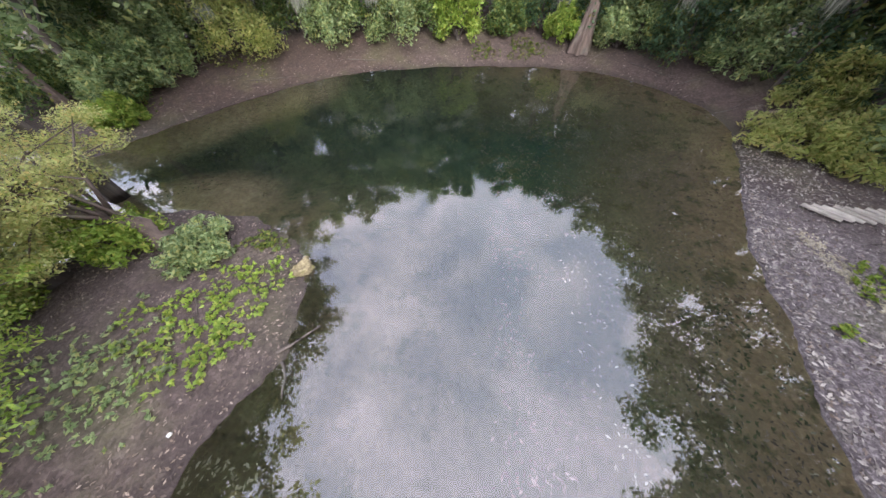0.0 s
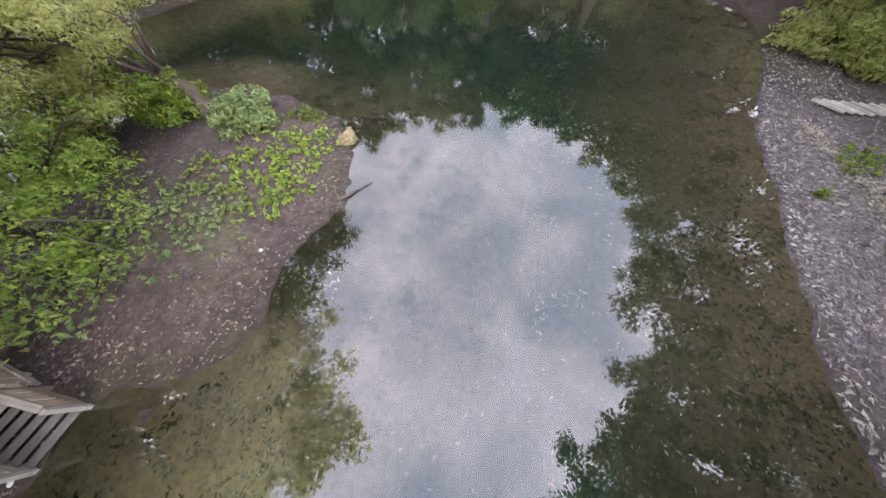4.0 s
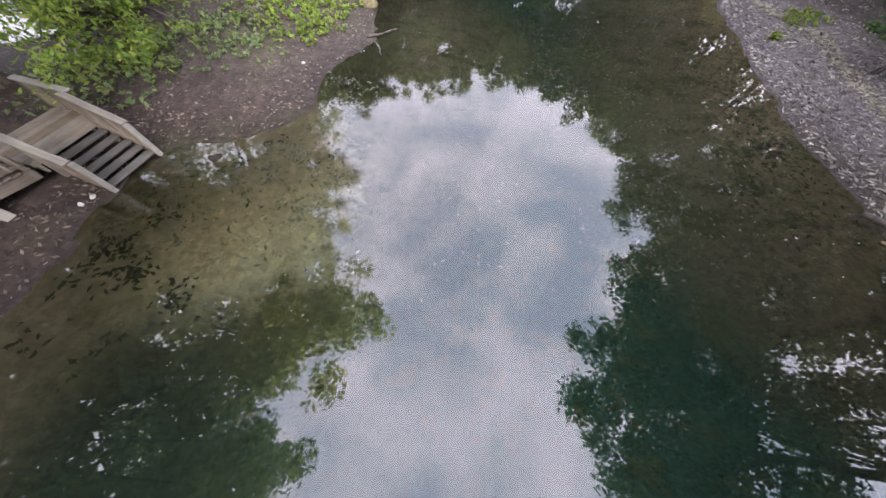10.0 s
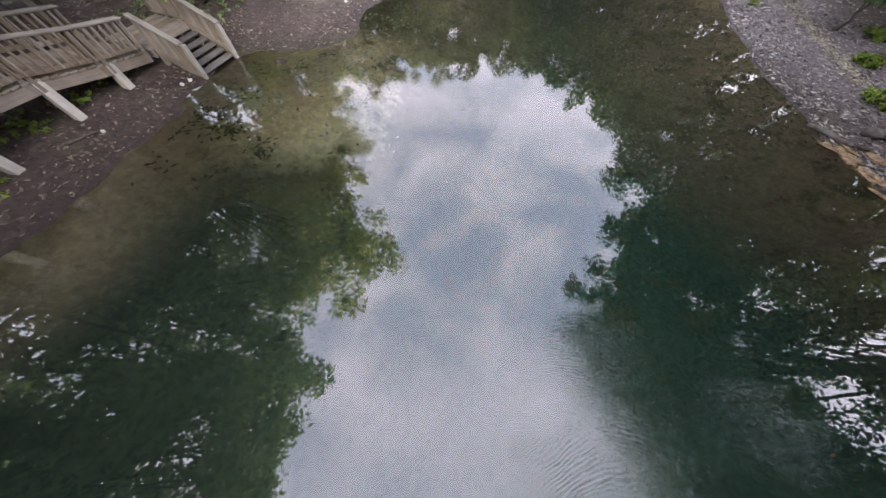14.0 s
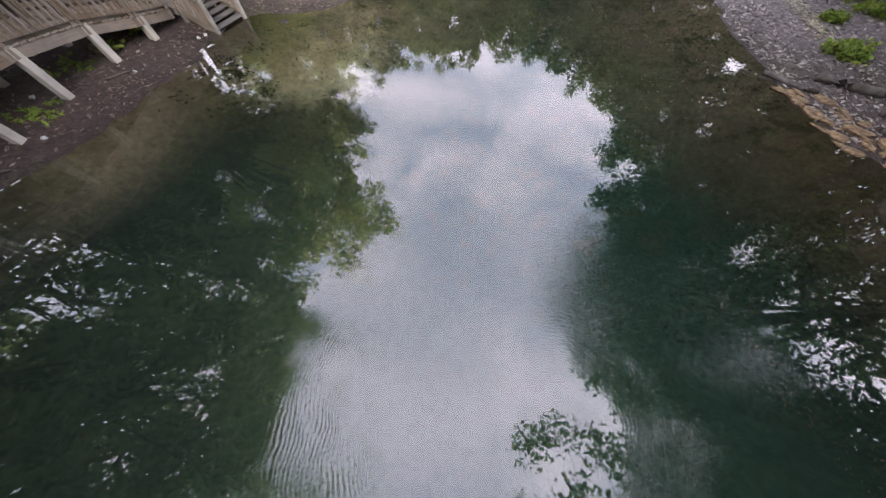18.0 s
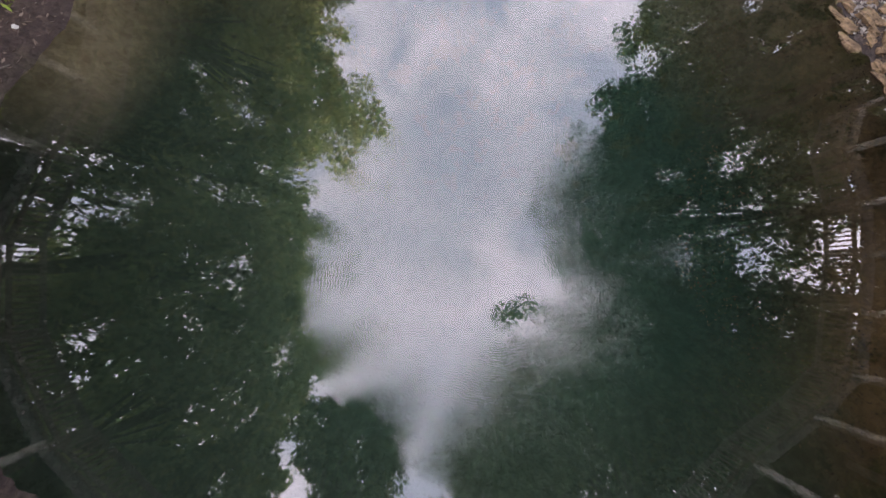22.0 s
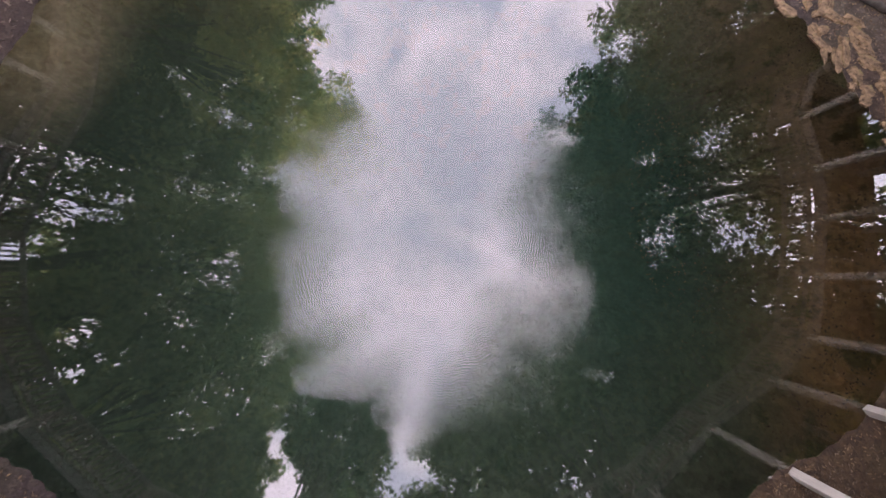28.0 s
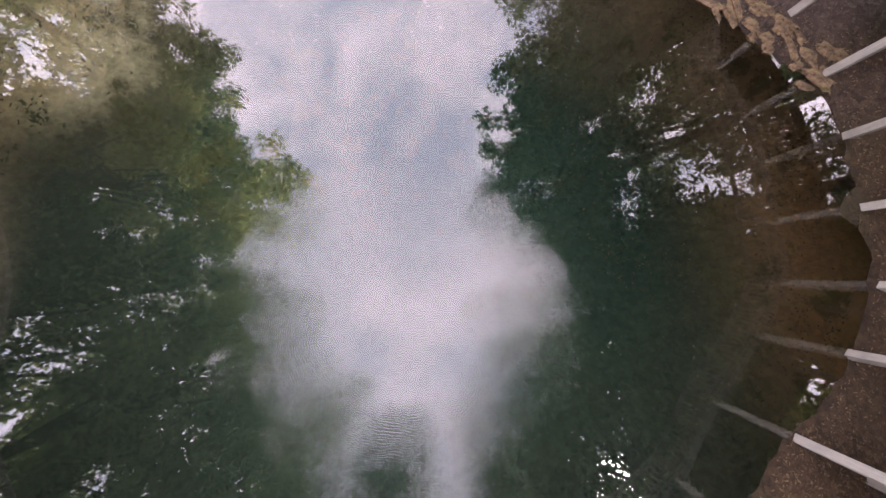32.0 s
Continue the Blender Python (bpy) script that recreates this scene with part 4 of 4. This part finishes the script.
for i, (x, y, r, n, mat) in enumerate([(-6.07, 6.73, 1.43, 195, LIME), (-4.88, 8.18, 1.17, 164, LIME), (-4.91, 6.45, 0.76, 74, LIME), (-7.16, 5.53, 1.09, 69, SOFT), (-6.38, 4.64, 0.85, 23, SOFT), (-8.39, 5.23, 1.46, 78, SOFT),
                                       (-9.23, 3.15, 1.36, 156, SOFT), (-7.58, 4.15, 1.36, 54, SOFT), (-9.31, 4.04, 1.3, 129, LIME), (-7.03, 5.87, 1.5, 54, SOFT), (-9.54, 2.14, 1.02, 47, SOFT), (-5.23, 10.28, 0.75, 109, MID)]):
    ground_plants(x, y, r, n, mat, 300 + i, "bright yellow-green weeds growing on the bare point of land")
for i, (x, y, r, n) in enumerate([(15.3, 2.4, 1.0, 460), (12.1, 0.0, 0.55, 300), (13.1, 2.2, 0.35, 120), (15.0, 4.0, 0.5, 120), (14.6, 9.0, 0.7, 80), (12.6, 7.6, 0.25, 18)]):
    ground_plants(x, y, r, n, LIME, 320 + i, "patch of lime-green weeds on the east bank", 0.075, 0.2)
for i, (x, y, r, n) in enumerate([(-9.4, -2.03, 0.19, 12), (-9.75, -2.97, 0.32, 22), (-9.35, -4.81, 0.37, 27), (-9.98, -3.63, 0.17, 10), (-9.29, -7.09, 0.37, 17), (-9.35, -1.34, 0.17, 7)]):
    ground_plants(x, y, r, n, LIME, 340 + i, "tuft of bright green weeds beside the boardwalk piles", 0.06, 0.1)
for i, (x, y, r, n) in enumerate([(6.72, 29.24, 1.48, 215), (3.53, 28.79, 1.1, 118), (-13.34, 24.71, 1.71, 80), (-16.91, 19.61, 0.83, 41)]):
    ground_plants(x, y, r, n, MID, 360 + i, "thin grassy weeds on the north bank", 0.07, 0.1)


def stone(x, y, sx, sy, sz, seed, label, z=None, name="stone", mat=None):
    bm = bmesh.new()
    bmesh.ops.create_icosphere(bm, subdivisions=3, radius=1.0)
    off = Vector((seed * 3.1, seed * 1.7, seed))
    for v in bm.verts:
        k = 1 + 0.5 * noise.noise(v.co * 1.2 + off) + 0.28 * noise.noise(v.co * 3.2 + off)
        q = Vector(math.copysign(abs(a) ** 0.55, a) for a in v.co)
        q += Vector((noise.noise(v.co * 5 + off), noise.noise(v.co * 5 - off), 0.6 * noise.noise(v.co * 6 + off))) * 0.14
        v.co = Vector((q.x * sx * k, q.y * sy * k, max(q.z, -0.6) * sz * k))
    me = bpy.data.meshes.new(name)
    bm.to_mesh(me)
    bm.free()
    me.materials.append(mat or STONE)
    ob = tagged(new(name, me), label, "rock", "stones at the water's edge")
    ob.location = (x, y, (ground_at(x, y) if z is None else z) + 0.25 * sz)
    ob.rotation_euler = (0, 0, seed * 1.3)
    return ob


stone(-3.5, 9.0, 0.3, 0.22, 0.22, 3, "tan mossy boulder on the tip of the point", mat=STONE_TAN)
rng_s = random.Random(77)
LEDGE_Y, LEDGE_X = [-7.9, -6.7, -5.1, -3.8, -2.6, 0.5], [11.7, 11.1, 10.3, 9.6, 9.4, 9.5]
for i in range(58):
    y = -1.8 - 6.0 * i / 57 + rng_s.uniform(-0.15, 0.15)
    row = i % 4
    x = float(np.interp(y, LEDGE_Y, LEDGE_X)) - 0.1 + 0.3 * row + rng_s.uniform(-0.25, 0.25)
    long, wide = rng_s.uniform(0.08, 0.36), rng_s.uniform(0.06, 0.16)
    ob = stone(x, y, long, wide, rng_s.uniform(0.03, 0.06), 5 + i, "rusty brown mossy limestone slab at the east water's edge", max(ground_at(x, y), -0.08) - 0.015, mat=STONE)
    ob.rotation_euler = (rng_s.uniform(-0.12, 0.12), rng_s.uniform(-0.12, 0.12), 2.0 + rng_s.uniform(-0.5, 0.5))
stone(-9.75, -2.3, 0.16, 0.1, 0.07, 31, "small tan stone beside a boardwalk pile")
for i, (x, y) in enumerate([(-7.85, -0.8), (-7.95, -1.0), (-4.9, 4.4), (-8.6, -2.9), (-9.0, -5.4), (-9.9, -4.3)]):
    stone(x, y, 0.05, 0.035, 0.03, 40 + i, "small white scrap lying on the bare soil", name="white_scrap", mat=CHARCOAL)


def log(points, r0, r1, label, name="log", mat=None):
    st = ([], [])
    pts = []
    for i in range(len(points) - 1):
        for k in range(3):
            t = k / 3
            pts.append(tuple(np.array(points[i]) * (1 - t) + np.array(points[i + 1]) * t + np.array([0.03 * math.sin(i * 3 + k), 0.03 * math.cos(i * 2 + k), 0])))
    pts.append(points[-1])
    pts = [(x, y, z + ground_at(x, y) if shore_distance(x, y)[0] > 0 else z + max(ground_at(x, y), -0.03)) for x, y, z in pts]
    add_tube(st, pts, list(np.linspace(r0, r1, len(pts))), 8, 0.1)
    return tagged(new(name, mesh_from(name, st[0], st[1], mat or BARK, True)), label, name.replace("_", " "), "fallen wood")


log([(-3.21, 6.26, 0.05), (-2.8, 6.67, 0.06), (-2.28, 7.11, 0.05)], 0.05, 0.02, "broken grey branch reaching out over the water", "branch")
log([(-2.99, 6.05, 0.05), (-2.73, 5.67, 0.05), (-2.64, 5.24, 0.03)], 0.04, 0.015, "dark wet branch along the water's edge", "branch")
log([(10.43, -1.32, 0.09), (10.98, -1.84, 0.09), (11.68, -2.36, 0.1)], 0.13, 0.10, "grey weathered log on the east bank")
log([(9.23, -0.89, 0.05), (9.61, -1.61, 0.05), (10.06, -2.01, 0.05)], 0.07, 0.05, "dark log along the east water's edge")
log([(11, -3.01, 0.05), (11.73, -3.54, 0.06), (12.73, -3.91, 0.08)], 0.08, 0.05, "dark tree root running down to the water", "root")
log([(10.57, -3.74, 0.05), (11.64, -4.48, 0.06), (13.13, -4.71, 0.12)], 0.07, 0.05, "dark tree root running down to the water", "root")
for i, (x, y, dx, dy) in enumerate([(-12.63, 23, 3.96, 1.98), (-6.83, 27.06, 2.88, 0.38), (13.7, 26.61, 1.96, -2.45), (15.53, 23.48, 2.09, 0.17), (-6.88, 6.06, 0.86, 0.48), (-4.65, 7.3, 0.63, 0.52), (-6.45, 7.89, 0.83, -0.95), (11.63, 27.69, 1.34, 1.04),
                                    (-8.96, -3.44, 0.37, 0.56), (-9.51, -6.68, 0.56, 0.46), (16.31, 20.23, 2.35, 0.17), (12.47, 5.6, 0.57, 0.34), (-9.73, 2.28, 0.42, 0.77), (17.09, 20.4, 1.53, 0.76)]):
    log([(x, y, 0.03), (x + dx * 0.5, y + dy * 0.5 + 0.08, 0.04), (x + dx, y + dy, 0.04)], 0.025, 0.008, "thin grey fallen branch lying on the bare bank", "branch")


def buttress(x, y, lean, h, r, seed, label):
    """A cypress trunk with a ribbed, flaring foot."""
    st = ([], [])
    z = ground_at(x, y)
    v, f, sides = [], [], 28
    for i in range(9):
        t = i / 8
        rr = r * (0.42 + 0.9 * (1 - t) ** 3.2)
        for k in range(sides):
            a = 2 * math.pi * k / sides
            q = rr * (1 + 0.30 * (1 - t) ** 2 * math.cos(7 * a + seed) + 0.06 * math.cos(13 * a))
            v.append((lean[0] * t + q * math.cos(a), lean[1] * t + q * math.sin(a), h * t))
    for i in range(8):
        for k in range(sides):
            j = (k + 1) % sides
            f.append((i * sides + k, i * sides + j, (i + 1) * sides + j, (i + 1) * sides + k))
    f.append(tuple(8 * sides + k for k in range(sides)))
    ob = tagged(new("cypress_trunk", mesh_from("cypress_trunk", v, f, BARK_RED, True)), label, "tree trunk", "cypress trunks")
    ob.location = (x, y, z - 0.08)
    return ob


buttress(10.6, 28.6, (0.3, 0.9), 7.5, 0.55, 1, "cypress trunk with ribbed flaring foot on the north bank")
buttress(-19.2, 17.8, (-2.4, 1.4), 3.0, 0.40, 2, "leaning cypress trunk with ribbed flaring foot on the north bank")
buttress(-11.4, 2.2, (-0.6, 0.5), 4.0, 0.22, 3, "dark trunk rising behind the stair landing")
buttress(-12.6, 2.0, (-1.6, 0.2), 4.0, 0.22, 4, "dark leaning trunk behind the stair landing")

# ---- fallen leaves ----
def litter(region, n, seed, size, label, lift=0.012, mat=None):
    rng = np.random.default_rng(seed)
    x0, x1, y0, y1 = region
    px, py = x0 + (x1 - x0) * rng.random(n), y0 + (y1 - y0) * rng.random(n)
    d = shore_distance(px, py)
    keep = (d > 0.03) & (d < 7) & (rng.random(n) < np.exp(-d / 4.0) * (0.55 + 0.45 * waves(px * 1.7, py * 1.7)))
    px, py = px[keep], py[keep]
    c = np.stack([px, py, height(px, py) + lift], 1)
    v, f = leaves(c, (0.02, 0.02, 0.004), 1, size, rng, 0.25)
    return tagged(new("leaf_litter", leaf_mesh("leaf_litter", v, f, mat or LITTER)), label, "leaves", kind="stuff")


litter((9, 19, -4, 17), 36000, 400, 0.075, "pale curled dead leaves strewn over the east bank", mat=PALE)
litter((9, 19, -4, 17), 14000, 406, 0.06, "brown dead leaves strewn over the east bank")
litter((-12.5, -2.4, 1, 12), 11000, 401, 0.05, "brown dead leaves strewn over the point of land")
litter((-12, -7, -9, 2), 5000, 402, 0.055, "brown dead leaves strewn beneath the boardwalk")
litter((-20, 16, 15, 34), 16000, 403, 0.09, "brown dead leaves strewn over the north bank")
litter((7, 15, -18, -3.5), 42000, 404, 0.032, "russet dead leaves strewn at the spring head", mat=RUST)
litter((-11, 9, -20, -13), 20000, 405, 0.034, "russet dead leaves strewn beneath the boardwalk", mat=RUST)

for i, (reg, n, mat, lab) in enumerate([((3, 14, -3, 22), 20000, LITTER, "sunken brown leaves on the shallow east bed"), ((-8, -2.5, -2.2, 4), 12000, STRAW, "sunken pale brown leaves on the sandy cove bed"), ((5.5, 12, -2, 12), 2200, STRAW, "sunken pale yellow leaves on the shallow east bed"),
                                        ((-3.5, 5, -3, 13), 1700, LITTER, "sunken pale leaves on the bed in mid-spring"), ((6.5, 12, -14.5, -3), 9000, RUST, "sunken russet leaves on the shelf below the boardwalk"),
                                        ((4, 11, -2, 11), 4600, WEED, "dark green water weed on the east bed"), ((-7.5, -2, -5, 2), 3600, WEED, "dark water weed in the sandy cove"), ((-14, 5, 12, 26), 5200, WEED, "trailing green water weed on the north bed")]):
    rng = np.random.default_rng(420 + i)
    px, py = reg[0] + (reg[1] - reg[0]) * rng.random(n), reg[2] + (reg[3] - reg[2]) * rng.random(n)
    d = shore_distance(px, py)
    thick = np.clip(2.4 * waves(px * 1.1, py * 1.1) - 0.55, 0.01, 1) if "cove" in lab and mat is WEED else np.clip(0.35 + 0.9 * waves(px * 1.3 + 2 * i, py * 1.3), 0.06, 1)
    thick = thick * np.clip(np.minimum(reg[1] - px, py - reg[2]) / 1.4, 0, 1)
    keep = (d < -0.1) & (rng.random(n) < thick)
    px, py = px[keep], py[keep]
    v, f = leaves(np.stack([px, py, height(px, py) + 0.015], 1), (0.05, 0.05, 0.004), 2 if mat is WEED else 1, 0.034 if mat is RUST else 0.06, rng, 0.2)
    v[:, 2] = np.minimum(v[:, 2], -0.012)
    tagged(new("water_weed" if mat is WEED else "sunken_leaves", leaf_mesh("sunken_leaves", v, f, mat)), lab, "water weed" if mat is WEED else "leaves", kind="stuff")


def palmetto(x, y, seed, size, mat, label):
    """A fan palm: arching stalks, each with a fan of narrow blades."""
    rng = np.random.default_rng(seed)
    top = tagged(new("palmetto", None), label, "palm", "palmettos under the trees")
    top.location = (x, y, ground_at(x, y))
    for k in range(9):
        a, up = k * 2.4 + rng.random(), 0.5 + 0.7 * rng.random()
        tip = Vector((math.cos(a) * size, math.sin(a) * size, size * up))
        st = ([], [])
        add_tube(st, [(0, 0, 0), tuple(tip * 0.6 + Vector((0, 0, 0.15 * size))), tuple(tip)], [0.02, 0.014, 0.01], 5)
        stalk = new("stalk", mesh_from("stalk", st[0], st[1], mat, True))
        stalk.parent = top
        v, f = [], []
        out = Vector((math.cos(a), math.sin(a), 0))
        side = Vector((-out.y, out.x, 0))
        for j in range(17):
            b = (j - 8) / 8 * 1.9
            dr = (out * math.cos(b) + side * math.sin(b) + Vector((0, 0, -0.25 - 0.1 * abs(b)))).normalized()
            pr = dr.cross(Vector((0, 0, 1))).normalized() * 0.022 * size
            o = len(v)
            v += [tuple(tip), tuple(tip + dr * size * 0.3 + pr), tuple(tip + dr * size * 0.62 + Vector((0, 0, -0.05))), tuple(tip + dr * size * 0.3 - pr)]
            f.append((o, o + 1, o + 2, o + 3))
        fan = new("fan", mesh_from("fan", v, f, mat))
        fan.parent = stalk
    return top


for i, (x, y, s, mat) in enumerate([(19.42, 22.39, 1.1, GREEN), (20.74, 19.46, 1.2, DARK), (17.74, 24.68, 1.0, GREEN), (4.82, 30.98, 0.9, MID), (20.45, 23.05, 1.3, DARK)]):
    palmetto(x, y, 500 + i, s, mat, "fan-leaved palmetto in the shade of the east trees")
palmetto(18.0, 19.01, 520, 0.7, LITTER, "dead straw-coloured palm fronds lying on the bank")

# a strip of straw washed up along the east bank
rng = np.random.default_rng(440)
u = rng.random(900)
px = np.interp(u, [0, 0.35, 0.7, 1], [14.0, 14.2, 12.9, 12.2]) + rng.normal(size=900) * 0.17
py = np.interp(u, [0, 0.35, 0.7, 1], [11.2, 7.4, 4.0, 1.0]) + rng.normal(size=900) * 0.1
v, f = leaves(np.stack([px, py, height(px, py) + 0.015], 1), (0.03, 0.03, 0.005), 2, 0.07, rng, 0.15)
tagged(new("straw", leaf_mesh("straw", v, f, STRAW)), "pale straw washed up in a line on the east bank", "straw", kind="stuff")

# slim trunks along the north and east woods' edge
for i, (x, y, hh, rr) in enumerate([(-18.75, 23.35, 6, 0.07), (-17.61, 23.9, 5, 0.05), (-15.83, 25.72, 6, 0.08), (-14.36, 25.96, 4, 0.04), (-13.92, 26.69, 4.5, 0.05), (-10.38, 28.91, 6, 0.07), (-5.56, 30.57, 5, 0.05), (-1.77, 31.22, 6, 0.07), (3.09, 31.95, 5, 0.05),
                                   (7.95, 31.87, 6, 0.08), (11.58, 29.74, 5, 0.05), (14.36, 28.72, 6, 0.07), (17.13, 26.57, 6, 0.1), (19.58, 21.6, 6, 0.08), (-10.6, -0.24, 5, 0.07), (-12.73, -1.67, 6, 0.09), (18.22, 7.56, 5, 0.06), (14.69, -5.47, 6, 0.1), (14.98, -11.3, 6, 0.09), (14.94, 4.02, 0.6, 0.03)]):
    st = ([], [])
    z = ground_at(x, y)
    sway = (0.5 * math.sin(i * 2.1), 0.5 * math.cos(i * 1.7))
    add_tube(st, [(x, y, z - 0.05), (x + 0.02, y, z + 0.15 * hh), (x + sway[0] * 0.4, y + sway[1] * 0.4, z + hh * 0.55), (x + sway[0], y + sway[1], z + hh)], [rr * 1.5, rr, rr * 0.8, rr * 0.4], 8, 0.08)
    tagged(new("sapling_trunk", mesh_from("sapling_trunk", st[0], st[1], BARK, True)), "slim grey trunk at the edge of the wood", "tree trunk", "slim trunks at the wood's edge")
